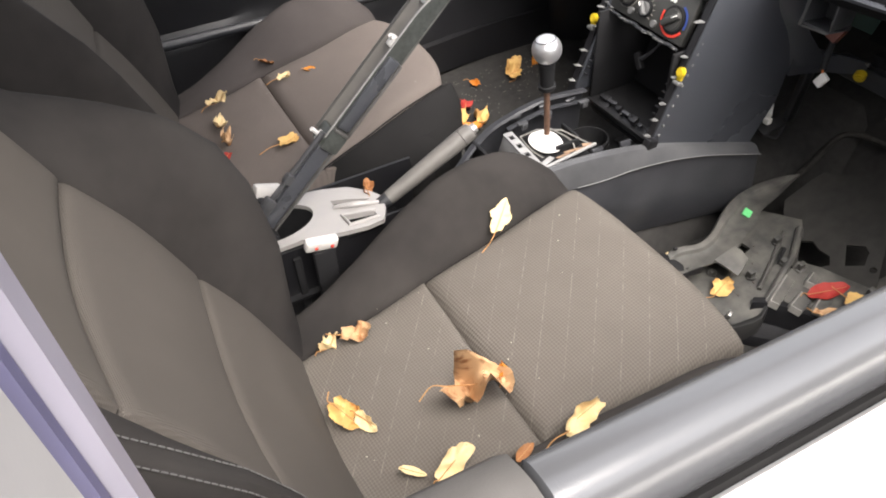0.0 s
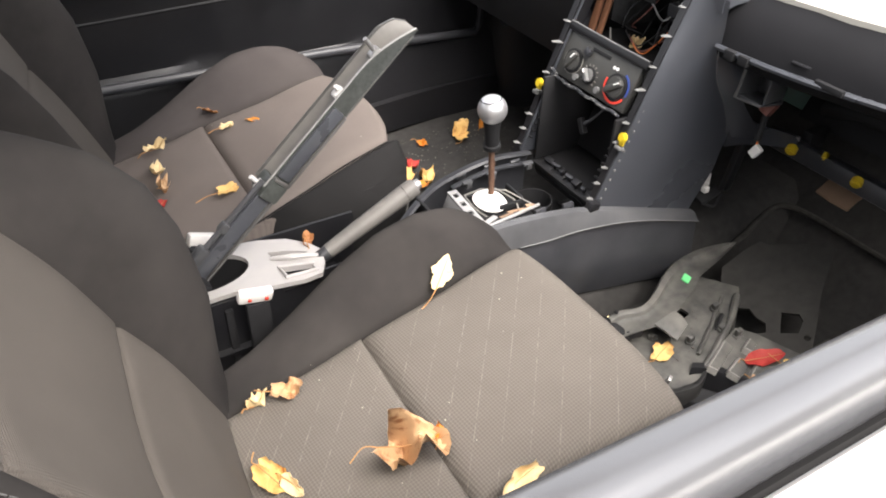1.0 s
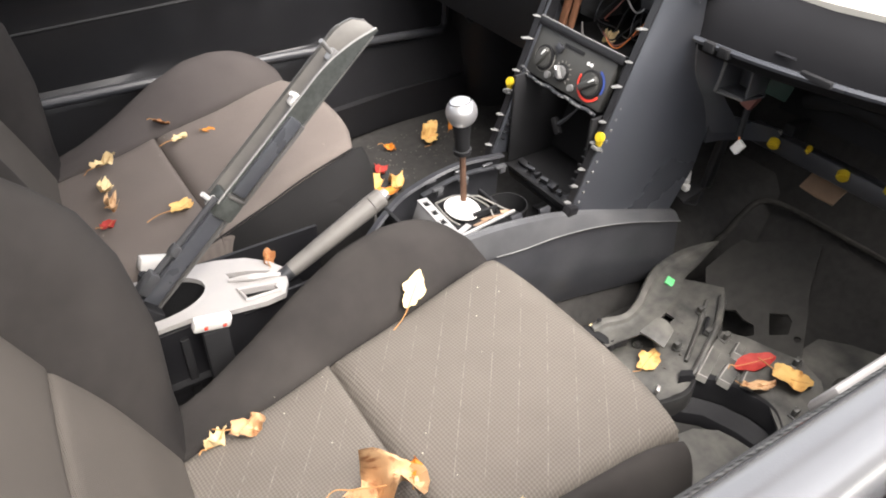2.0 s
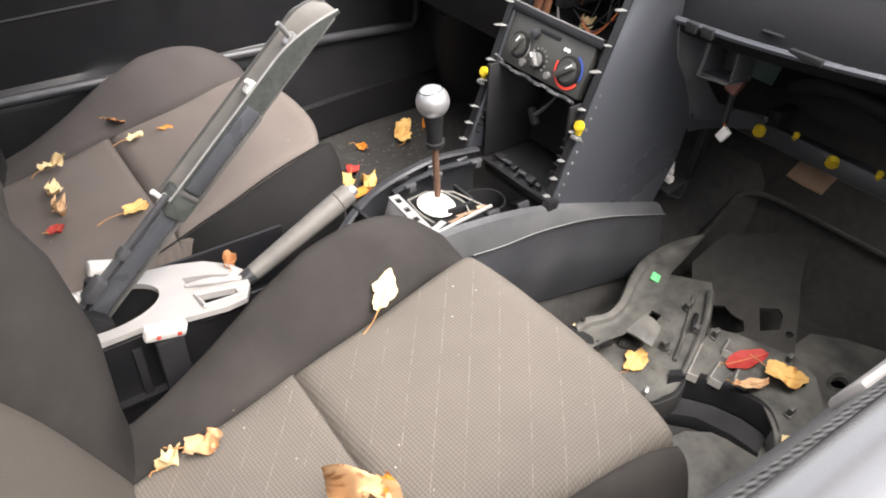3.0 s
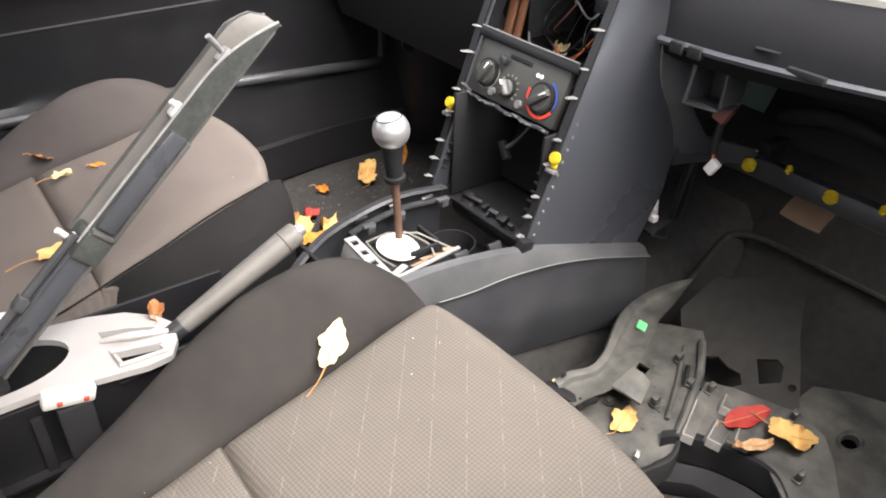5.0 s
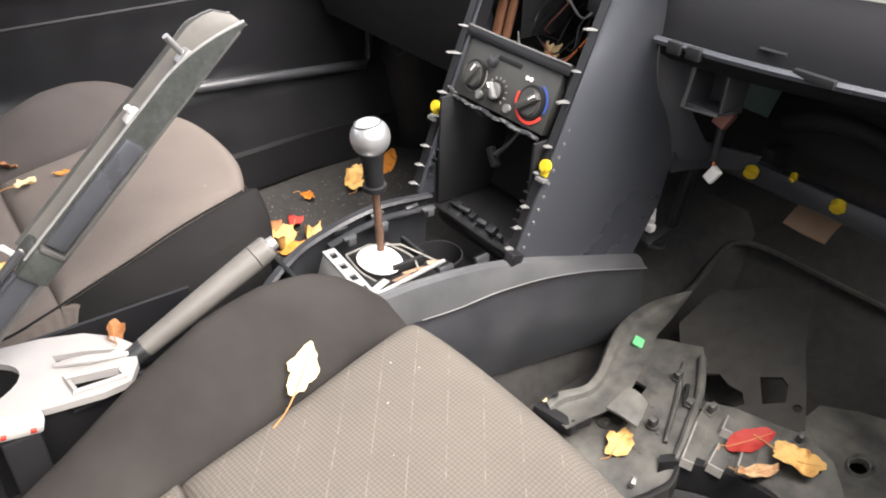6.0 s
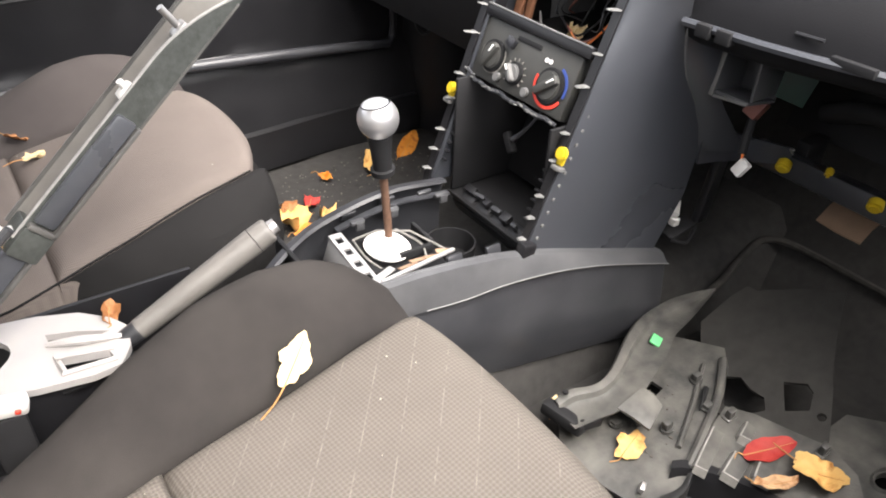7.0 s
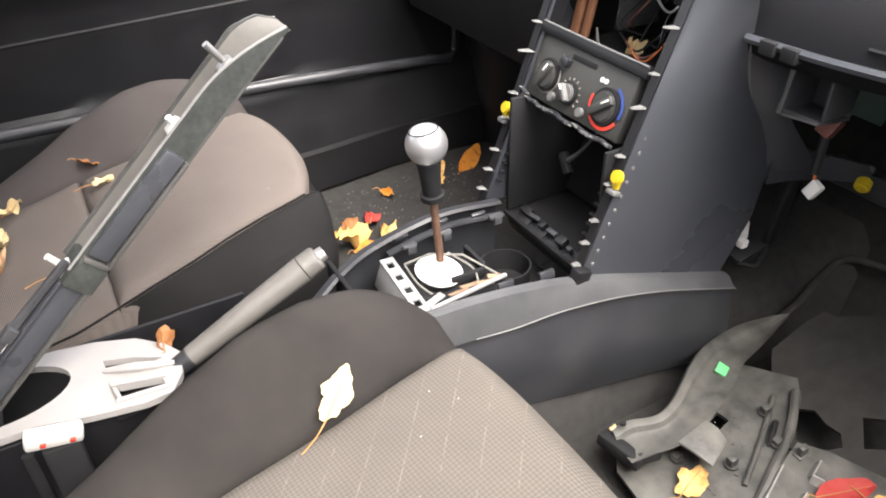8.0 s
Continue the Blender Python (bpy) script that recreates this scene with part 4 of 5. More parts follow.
SR = pose(0, 0, 0, 0, 20, 0)      # leaning with the stack: local z up the stack, local x into the dash
for y in (0.604, 0.819):
    put_d("side_rail", loft([[(stack_x(z) + a, y + b, z) for a, b in ((-0.003, -0.006), (-0.003, 0.006), (0.030, 0.006), (0.030, -0.006))] for z in [0.590 + 0.04 * i for i in range(10)]]), BLACK)
    sg = -1 if y < 0.7 else 1
    for z in (0.612, 0.640, 0.668, 0.712, 0.745, 0.800, 0.835, 0.883, 0.925):
        big = 1.5 if z in (0.800, 0.883) else 1.0
        put_d("fin_tab", loft([[stack_at(y - sg * 0.008, z, 0.004), stack_at(y - sg * 0.008, z, 0.016), stack_at(y + sg * 0.006, z, 0.016), stack_at(y + sg * 0.006, z, 0.004)],
                               [stack_at(y - sg * 0.002, z + 0.0045, -0.015 * big), stack_at(y - sg * 0.002, z + 0.0058, -0.0145 * big), stack_at(y + sg * 0.003, z + 0.0058, -0.0145 * big), stack_at(y + sg * 0.003, z + 0.0045, -0.015 * big)]]), PALEFIN)
    for k in range(8):
        put_d("rung", box(0.006, 0.016, 0.003, 0.0008, T(stack_at(y - sg * 0.012, 0.630 + 0.0125 * k, 0.006)) @ SR), BLACK)
    yk = y + sg * (0.008 if sg < 0 else 0.004)
    clip = put_d("yellow_clip", join(disc(0.0085, 0.008, 18, T(stack_at(yk, 0.727, -0.008)) @ SR @ pose(0, 0, 0, 0, 90, 0), 0.002), box(0.006, 0.010, 0.014, 0.002, T(stack_at(yk, 0.719, -0.004)) @ SR)), YELLOW, "yellow plastic clip")
    put_d("clip_foot", box(0.012, 0.014, 0.006, 0.0015, T(stack_at(yk, 0.709, -0.005)) @ SR), PALEFIN)
# row of small dimples along the edge of the side panel
for k in range(20):
    z = 0.615 + 0.017 * k
    put_d("dimple", disc(0.0026, 0.003, 8, T((stack_x(z) + 0.010, 0.5945, z)) @ pose(0, 0, 0, 90, 0, 0), 0.0006), PALEFIN)
# climate panel
cp = Vector((0.730, 0.712, 0.786))
rng = random.Random(12)
CPM = T(cp) @ SR
climate = put_d("climate_panel", box(0.016, 0.188, 0.080, 0.003, CPM @ T((0, 0.010, -0.001))), CLIMATE, "heater control panel with three dials")


def on_panel(nm, bm, mat, lab=""):
    bm.transform(DM @ CPM)
    return part(nm, bm, mat, climate, lab)


FACE = pose(0, 0, 0, 0, -90, 0)
for dy, dz, r, ang in ((0.0625, -0.006, 0.021, 28), (0.0150, -0.0145, 0.0145, -42), (-0.0510, -0.008, 0.0225, 50)):
    on_panel("dial_base", disc(r, 0.006, 28, T((-0.010, dy, dz)) @ FACE, 0.001), DARK)
    on_panel("dial", join(disc(r * 0.82, 0.007, 24, T((-0.0125, dy, dz)) @ FACE, 0.002), box(0.010, r * 0.50, r * 1.70, 0.003, T((-0.0175, dy, dz)) @ pose(0, 0, 0, ang, 0, 0))), CLIMATE if r > 0.016 else PALEFIN)
    on_panel("pointer", box(0.002, 0.0022, r * 0.5, 0.0005, T((-0.0232, dy, dz)) @ pose(0, 0, 0, ang, 0, 0) @ T((0, 0, r * 0.5))), WHITEM)


def ring_arc(dy, dz, r0, r1, a0, a1):
    n = 18
    an = [radians(a0 + (a1 - a0) * i / n) for i in range(n + 1)]
    return sheet([[(-0.0092, dy + r * math.cos(a), dz + r * math.sin(a)) for a in an] for r in (r0, r1)], 0.0012, (-1, 0, 0))


on_panel("red_scale", ring_arc(-0.051, -0.008, 0.0240, 0.0280, -150, 15), REDM)
on_panel("blue_scale", ring_arc(-0.051, -0.008, 0.0245, 0.0278, 112, 195), BLUEM)
for a in range(-40, 221, 26):
    on_panel("tick", box(0.0012, 0.0014, 0.0035, 0, T((-0.0088, 0.015 + 0.018 * math.cos(radians(a)), -0.0145 + 0.018 * math.sin(radians(a)))) @ pose(0, 0, 0, a - 90, 0, 0)), DUSTY)
on_panel("fan_scale", ring_arc(0.0625, -0.006, 0.0222, 0.0234, 150, 380), DUSTY)
for dy, dz in ((0.042, -0.0285), (-0.015, -0.029)):
    on_panel("push_button", disc(0.0062, 0.006, 16, T((-0.011, dy, dz)) @ FACE, 0.001), PALEFIN)
on_panel("slot", box(0.003, 0.045, 0.006, 0.001, T((-0.008, 0.008, 0.028))), DARK)
for dy in (-0.030, -0.037):
    on_panel("air_symbol", disc(0.003, 0.0016, 12, T((-0.0085, dy, 0.018)) @ FACE, 0), WHITEM)
on_panel("switch", box(0.010, 0.014, 0.012, 0.002, T((-0.012, 0.036, 0.0195)) @ pose(0, 0, 0, 20, 0, 0)), GREY_FACE)
edge_line = [CPM @ Vector((-0.010 - 0.0015 * math.sin(9 * k), 0.108 - 0.0095 * k, (-0.034 - 0.004 * k) if k < 3 else -0.0465 + 0.0012 * math.sin(5 * k))) for k in range(21)]
put_d("lower_bar", tube(edge_line, [0.0032, 0.0026, 0.0034, 0.0024, 0.0034, 0.0028], 7, 3), GREY_FACE, "chipped lower edge of the control panel")
chips = []
for k in range(26):
    p = edge_line[rng.randrange(1, 20)] + Vector((-0.002, rng.uniform(-0.005, 0.005), rng.uniform(-0.001, 0.003)))
    chips.append(box(rng.uniform(0.002, 0.004), rng.uniform(0.003, 0.009), rng.uniform(0.0012, 0.003), 0.0005, T(p) @ pose(0, 0, 0, rng.uniform(-25, 25), 20, rng.uniform(-20, 20)), 1))
put_d("chipped_edge", join(*chips), PALEFIN, "pale chips along the broken edge")
put_d("middle_bar", box(0.012, 0.200, 0.014, 0.002, T(stack_at(0.716, 0.832, 0.004)) @ SR), BLACK)
put_d("bar_edge", tube([stack_at(0.812, 0.841, -0.002), stack_at(0.716, 0.8405, -0.003), stack_at(0.618, 0.840, -0.002)], 0.0014, 6), PALEFIN)
# hollows behind: walls of the lower bay and the radio bay
for nm, bm in (("bay_back", box(0.006, 0.205, 0.17, 0.001, T((0.815, 0.708, 0.665)) @ SR)), ("bay_floor", box(0.15, 0.195, 0.006, 0.001, T((0.752, 0.708, 0.574)))), ("bay_cheek", box(0.14, 0.005, 0.17, 0.001, T((0.750, 0.800, 0.665)))), ("bay_cheek", box(0.14, 0.005, 0.17, 0.001, T((0.755, 0.616, 0.665))))):
    put_d(nm, bm, DARK)
for nm, bm in (("radio_back", box(0.006, 0.30, 0.20, 0.001, T((1.0, 0.72, 0.86)))), ("radio_floor", box(0.20, 0.24, 0.005, 0.001, T((0.86, 0.72, 0.790)))), ("radio_post", box(0.006, 0.006, 0.11, 0.001, T((0.84, 0.66, 0.86)))), ("vent_box", box(0.05, 0.07, 0.03, 0.004, T((0.88, 0.70, 0.905))))):
    put_d(nm, bm, DARK)
for y, w in ((0.833, 0.016), (0.812, 0.013)):
    put_d("brown_duct", box(0.008, w, 0.20, 0.003, T((0.82, y, 0.88)) @ pose(0, 0, 0, 0, 12, 0)), COPPER, "brown strip behind the radio bay")
for k, (mat, y0, z0) in enumerate(((BROWN, 0.79, 0.80), (DARK, 0.80, 0.806), (ORANGE, 0.785, 0.797), (DARK, 0.70, 0.86), (METAL, 0.75, 0.87), (DARK, 0.66, 0.88))):
    put_d("wire", tube([(0.86, y0, z0), (0.83, y0 - 0.03, z0 + 0.012), (0.835, y0 - 0.06, z0 - 0.004), (0.87, y0 - 0.08, z0 + 0.02 + 0.01 * k)], 0.0016, 6), mat)
for k in range(9):
    y0 = 0.655 + 0.017 * k
    z0 = 0.800 + rng.uniform(0.0, 0.02)
    put_d("loose_wire", tube([(0.90, y0, z0 + 0.07), (0.85 + rng.uniform(-0.02, 0.02), y0 + rng.uniform(-0.02, 0.02), z0 + 0.045), (0.835, y0 + rng.uniform(-0.02, 0.02), z0 + 0.015), (0.86, y0 + rng.uniform(-0.03, 0.03), z0)], 0.0013, 5), (DARK, BROWN, DARK, DARK, GREY_FACE, DARK, BROWN, DARK, GREY_FACE)[k])
for y0, z0, w in ((0.675, 0.885, 0.030), (0.640, 0.900, 0.022), (0.735, 0.892, 0.026), (0.690, 0.925, 0.034)):
    put_d("bay_bracket", join(box(0.004, w, 0.020, 0.001, T((0.835, y0, z0))), box(0.024, 0.003, 0.020, 0.001, T((0.846, y0 + w / 2, z0)))), GREY_FACE)
put_d("metal_pin", tube([(0.79, 0.765, 0.805), (0.785, 0.766, 0.835)], [0.003, 0.001], 8, smooth_line=False), METAL)
cord = put_d("loose_cord", tube([(0.74, 0.690, 0.735), (0.730, 0.700, 0.712), (0.725, 0.712, 0.695), (0.72, 0.722, 0.683)], [0.0015, 0.002, 0.003, 0.004], 8), GREY_FACE, "grey cord with a black plug")
put_d("cord_plug", box(0.012, 0.012, 0.030, 0.003, T((0.722, 0.728, 0.676)) @ pose(0, 0, 0, -40, 10, 0)), DARK)
put_d("foot_clip", box(0.022, 0.016, 0.020, 0.003, T((0.646, 0.592, 0.606)) @ pose(0, 0, 0, 0, 15, 0)), BLACK)

# ---- glovebox opening ----
put_d("hinge_slot", box(0.008, 0.044, 0.009, 0.001, T((0.7885 + dash_dx(0.362), 0.362, 0.8905))), DARK)
for y in (0.515, 0.490):
    put_d("hinge_slot", box(0.012, 0.018, 0.014, 0.001, T((0.790 + dash_dx(y), y, 0.882))), DARK)
put_d("bar_edge", tube([(0.791 + dash_dx(y), y, 0.884 + 0.020 * (0.537 - y)) for y in (0.545, 0.44, 0.34, 0.24, 0.12)], 0.005, 6), DASH)
put_d("screw", tube([(0.795 + dash_dx(0.41), 0.395, 0.905), (0.795 + dash_dx(0.41), 0.425, 0.904)], 0.002, 6, smooth_line=False), BLACK)
cheek_edge = [Vector(stack_side(1.0, (z - 0.54) / 0.415)) + Vector((-0.001, 0, 0)) for z in (0.888, 0.855, 0.815, 0.770, 0.730, 0.690)]
cheek_in = [(0.845, 0.527, 0.882), (0.848, 0.527, 0.850), (0.854, 0.528, 0.805), (0.888, 0.528, 0.765), (0.930, 0.532, 0.725), (0.960, 0.532, 0.690)]
put_d("opening_cheek", sheet([[Vector(a).lerp(Vector(b), k) + Vector((0, -0.004, 0)) * math.sin(math.pi * k) for a, b in zip(cheek_edge, cheek_in)] for k in (0, 0.25, 0.5, 0.75, 1)], 0.004, (0.6, 1, 0)), DASH, "dark surround of the glovebox opening")
# pale tube paints the soft light line on the fold
put_d("opening_rim", tube([p + Vector((0, -0.0005, 0)) for p in cheek_edge[:4]], [0.0018, 0.0014, 0.0010, 0.0004], 6), PALE_EDGE, "fold beside the glovebox with its light line painted pale")
put_d("socket_box", join(box(0.055, 0.004, 0.062, 0.001, T((0.880, 0.528, 0.824))), box(0.004, 0.05, 0.062, 0.001, T((0.905, 0.505, 0.824))), box(0.055, 0.05, 0.004, 0.001, T((0.880, 0.505, 0.794)) @ pose(0, 0, 0, 0, 8, 0)), box(0.05, 0.004, 0.055, 0.001, T((0.884, 0.482, 0.826)))), RIM, "open connector housing")
put_d("socket_lip", join(box(0.003, 0.006, 0.064, 0.001, T((0.851, 0.526, 0.824)) @ pose(0, 0, 0, 6, 0, 0)), box(0.004, 0.046, 0.004, 0.001, T((0.853, 0.504, 0.795)) @ pose(0, 0, 0, -6, 0, 0))), PALEFIN, "worn edge with its highlight painted pale of the housing")
put_d("knee_panel", sheet([[(0.900, 0.555, 0.738), (0.94, 0.556, 0.716), (0.98, 0.541, 0.701), (1.028, 0.497, 0.688)], [(0.903, 0.557, 0.705), (0.94, 0.556, 0.692), (0.98, 0.542, 0.683), (1.028, 0.500, 0.676)], [(0.905, 0.557, 0.672), (0.94, 0.554, 0.668), (0.98, 0.540, 0.665), (1.028, 0.505, 0.662)]], 0.006, (0.5, 1, 0)), DASH)
put_d("circuit_board", box(0.004, 0.045, 0.055, 0.001, T((0.915, 0.468, 0.822)) @ pose(0, 0, 0, 12, 8, 25)), PCB, "green circuit board corner")
loom = thing("wiring_plug", (0.90, 0.50, 0.77), "brown and white wiring plugs hanging from the glovebox opening", "connector")
LM = loom.matrix_world.inverted()
for nm, bm, mat in (("brown_plug", box(0.016, 0.019, 0.025, 0.002, T((0.912, 0.503, 0.772)) @ pose(0, 0, 0, 20, 25, 10)), BROWN),
                    ("white_plug", box(0.010, 0.015, 0.021, 0.002, T((0.885, 0.484, 0.707)) @ pose(0, 0, 0, 25, 10, 0)), BOOTW),
                    ("cable", tube([(0.94, 0.515, 0.805), (0.925, 0.51, 0.79), (0.905, 0.500, 0.755), (0.888, 0.490, 0.722)], 0.0055, 8), DARK),
                    ("orange_wire", tube([(0.905, 0.498, 0.757), (0.893, 0.493, 0.738), (0.886, 0.487, 0.718)], 0.0018, 6), ORANGE),
                    ("red_wire", tube([(0.93, 0.515, 0.80), (0.92, 0.508, 0.79), (0.913, 0.504, 0.782)], 0.0022, 6), REDM)):
    bm.transform(LM)
    part(nm, bm, mat, loom)
for y, x, s_ in ((0.499, 1.012, 0.95), (0.374, 1.021, 0.95), (0.235, 1.018, 0.95), (0.446, 1.030, 0.5), (0.306, 1.028, 0.5)):
    put_d("yellow_clip", disc(0.0105 * s_, 0.016, 18, T((x + 0.003, y, 0.667 if s_ > 0.9 else 0.676)) @ pose(0, 0, 0, 0, 62, 20), 0.003), YELLOW, "yellow plastic clip")
put_d("beam_wire", tube([(1.03, 0.50, 0.68), (1.01, 0.495, 0.695), (1.0, 0.485, 0.70)], 0.0015, 6), METAL)
for y in (0.50, 0.25):
    put_d("beam_bracket", box(0.05, 0.02, 0.05, 0.003, T((1.075, y, 0.668))), DARK)
put_d("upper_clip", disc(0.010, 0.010, 16, T((0.99, 0.30, 0.845)) @ pose(0, 0, 0, 0, 70, 0), 0.003), YELLOW, "yellow plastic clip")
put_d("glove_duct", tube([(1.08, 0.50, 0.73), (1.06, 0.42, 0.76), (1.08, 0.33, 0.74), (1.10, 0.28, 0.70)], 0.014, 12), DARK)
put_d("knee_strut", box(0.022, 0.014, 0.13, 0.004, T((0.965, 0.565, 0.625)) @ pose(0, 0, 0, 0, 8, 0)), BLACK)
flap = part("card_flap", sheet([[(1.062, 0.452, 0.592), (1.092, 0.455, 0.603), (1.118, 0.455, 0.612)], [(1.060, 0.42, 0.590), (1.09, 0.42, 0.600), (1.12, 0.42, 0.610)], [(1.068, 0.388, 0.586), (1.092, 0.39, 0.596), (1.116, 0.39, 0.606)]], 0.003, (0, 0, -1)), TAN, dash, "loose tan card flap")
flap.data.transform(DM)
plug2 = thing("small_connector", (0.92, 0.58, 0.545), "black bracket with a small white connector beside the console", "connector")
PM = plug2.matrix_world.inverted()
for nm, bm, mat in (("white_tip", join(tube([(0.915, 0.578, 0.578), (0.932, 0.592, 0.588)], 0.0065, 10, smooth_line=False), box(0.012, 0.012, 0.012, 0.002, T((0.918, 0.578, 0.566)))), BOOTW),
                    ("bracket", join(box(0.05, 0.022, 0.008, 0.002, T((0.925, 0.574, 0.553)) @ pose(0, 0, 0, 15, -12, 0)), tube([(0.90, 0.565, 0.548), (0.925, 0.555, 0.540), (0.955, 0.566, 0.552)], 0.003, 6)), DARK)):
    bm.transform(PM)
    part(nm, bm, mat, plug2)

# scratches worn into the dash side
for pts in ([(0.815, 0.5655, 0.788), (0.836, 0.5650, 0.754), (0.868, 0.5640, 0.720)],):
    put_d("scratch", tube([(x, stack_side(min(1, (x - stack_x(z)) / (0.90 - stack_x(z))), (z - 0.57) / 0.385)[1] - 0.0004, z) for x, y, z in pts], 0.0007, 5), PALEFIN, "pale scratch")


# ---- torn trim in the passenger footwell ----
fin = thing("trim_piece", (0.80, 0.50, 0.40), "curved grey plastic trim piece lying loose in the footwell", "trim piece", "loose trim")


def put_f(owner, nm, bm, mat, lab=""):
    bm.transform(owner.matrix_world.inverted())
    return part(nm, bm, mat, owner, lab)


top_line = [(0.638, 0.498), (0.662, 0.499), (0.695, 0.484), (0.729, 0.490), (0.788, 0.521), (0.833, 0.538), (0.892, 0.542), (0.943, 0.531), (0.975, 0.516)]
low_line = [(0.628, 0.446), (0.658, 0.440), (0.689, 0.432), (0.733, 0.435), (0.765, 0.446), (0.808, 0.462), (0.848, 0.482), (0.900, 0.494), (0.974, 0.514)]
ft, fb = [curve_points([(x, y, 0.4514 + 0.06 * (x - 0.818) - 0.10 * max(0.0, 0.73 - x)) for x, y in ln], 6) for ln in (top_line, low_line)]
rows = []
for w, dz in ((-0.03, -0.016), (0.0, -0.005), (0.06, 0.001), (0.16, 0.002), (0.26, 0.0005), (0.33, -0.006), (0.40, -0.007), (0.60, -0.0055), (0.80, -0.003), (1.0, 0.0)):
    rows.append([a.lerp(b, w) + Vector((0, 0, dz * min(1.0, 0.25 + 1.5 * (a - b).length / 0.06))) for a, b in zip(ft, fb)])
put_f(fin, "blade", sheet(rows, 0.003, (0.1, 0.3, -0.9)), GREY)
put_f(fin, "end_block", join(box(0.020, 0.062, 0.018, 0.004, T((0.636, 0.474, 0.420)) @ pose(0, 0, 0, 0, 8, 12)), box(0.030, 0.010, 0.014, 0.003, T((0.655, 0.446, 0.424)) @ pose(0, 0, 0, 0, 0, -14))), DARK)
put_f(fin, "end_hole", disc(0.004, 0.002, 12, T((0.652, 0.492, 0.4405)), 0.0003), DARK)
put_f(fin, "tongue", sheet([[(0.689, 0.436, 0.441), (0.714, 0.438, 0.446), (0.738, 0.440, 0.448)], [(0.695, 0.414, 0.440), (0.718, 0.420, 0.446), (0.741, 0.424, 0.447)], [(0.704, 0.394, 0.432), (0.724, 0.401, 0.438), (0.742, 0.409, 0.440)]], 0.003, (0, 0, -1)), GREY)
put_f(fin, "green_tag", box(0.017, 0.015, 0.004, 0.001, T((0.818, 0.491, 0.4505)) @ pose(0, 0, 0, 20, -10, 25)), GREEN, "small green tag")

tray_a = thing("trim_tray", (0.76, 0.42, 0.36), "dusty grey plastic under-dash tray dropped on the carpet", "trim tray", "loose trim")
ta = [(0.636, 0.345), (0.660, 0.336), (0.695, 0.325), (0.722, 0.337), (0.768, 0.352), (0.835, 0.384), (0.888, 0.414), (0.912, 0.440), (0.876, 0.498), (0.80, 0.492), (0.74, 0.465), (0.70, 0.478), (0.655, 0.500), (0.630, 0.47), (0.622, 0.40)]
put_f(tray_a, "floor", plate(ta, [[(0.770, 0.440), (0.792, 0.444), (0.790, 0.462), (0.768, 0.458)]], 0, 0.006, T((0, 0, 0.402)) @ T((0.76, 0.42, 0)) @ pose(0, 0, 0, 0, -9, 0) @ T((-0.76, -0.42, 0))), GREY)
TA = T((0, 0, 0.404)) @ T((0.76, 0.42, 0)) @ pose(0, 0, 0, 0, -9, 0) @ T((-0.76, -0.42, 0))
for nm, pts, r in (("raised_edge", [(0.888, 0.424, 0.010), (0.835, 0.388, 0.010), (0.765, 0.356, 0.010), (0.724, 0.340, 0.006)], 0.006), ("rib", [(0.862, 0.436, 0.008), (0.80, 0.400, 0.008), (0.735, 0.366, 0.008)], 0.0035)):
    bm = tube(pts, r, 8)
    bm.transform(TA)
    put_f(tray_a, nm, bm, GREY)
for x, y, h in ((0.745, 0.395, 0.018), (0.835, 0.425, 0.016), (0.700, 0.440, 0.010), (0.81, 0.385, 0.012)):
    put_f(tray_a, "clip_post", join(box(0.012, 0.010, h, 0.002, TA @ T((x, y, 0.004 + h / 2))), disc(0.009, 0.003, 12, TA @ T((x, y, 0.008)), 0.0005)), GREY)
lip_a = curve_points([TA @ Vector(q) for q in ((0.728, 0.339, 0.008), (0.695, 0.326, 0.006), (0.662, 0.334, 0.004), (0.634, 0.346, 0.004))], 5)
put_f(tray_a, "front_lip", sheet([lip_a, [p + Vector((-0.003, -0.006, 0.0)) for p in lip_a], [p + Vector((-0.007, -0.010, -0.010)) for p in lip_a], [p + Vector((-0.009, -0.011, -0.032)) for p in lip_a]], 0.003, (0.5, 1, 0)), DARK_LIP, "dark grey front flange")
put_f(tray_a, "pull_tie", tube([TA @ Vector((0.83, 0.405, 0.012)), TA @ Vector((0.812, 0.394, 0.016)), TA @ Vector((0.795, 0.386, 0.012))], [0.004, 0.003, 0.001], 6), DARK)
put_f(tray_a, "steel_clip", box(0.012, 0.006, 0.010, 0.001, TA @ T((0.655, 0.352, 0.014)) @ pose(0, 0, 0, 20, 0, 30)), METAL, "bright steel clip")

# louvre walls catch the light: painted paler than the grey panel
LOUVRE = material("lit_louvre_plastic", (0.27, 0.26, 0.24), 0.6, var=0.45, scale=90, bump=0.3)
tray_b = thing("trim_tray", (0.80, 0.27, 0.36), "dusty grey ribbed plastic duct panel with leaves on it", "trim tray", "loose trim")
tb = [(0.722, 0.338), (0.745, 0.350), (0.790, 0.362), (0.828, 0.372), (0.849, 0.342), (0.867, 0.296), (0.884, 0.257), (0.876, 0.215), (0.848, 0.186), (0.790, 0.140), (0.735, 0.150), (0.722, 0.168), (0.752, 0.200), (0.772, 0.232), (0.762, 0.285)]
TB = T((0.80, 0.27, 0.408)) @ pose(0, 0, 0, 4, -7, 0) @ T((-0.80, -0.27, 0))
steps = [((0.722, 0.334), (0.784, 0.358), 0.016), ((0.742, 0.309), (0.778, 0.319), 0.020), ((0.768, 0.284), (0.806, 0.299), 0.020), ((0.800, 0.330), (0.824, 0.338), 0.014)]
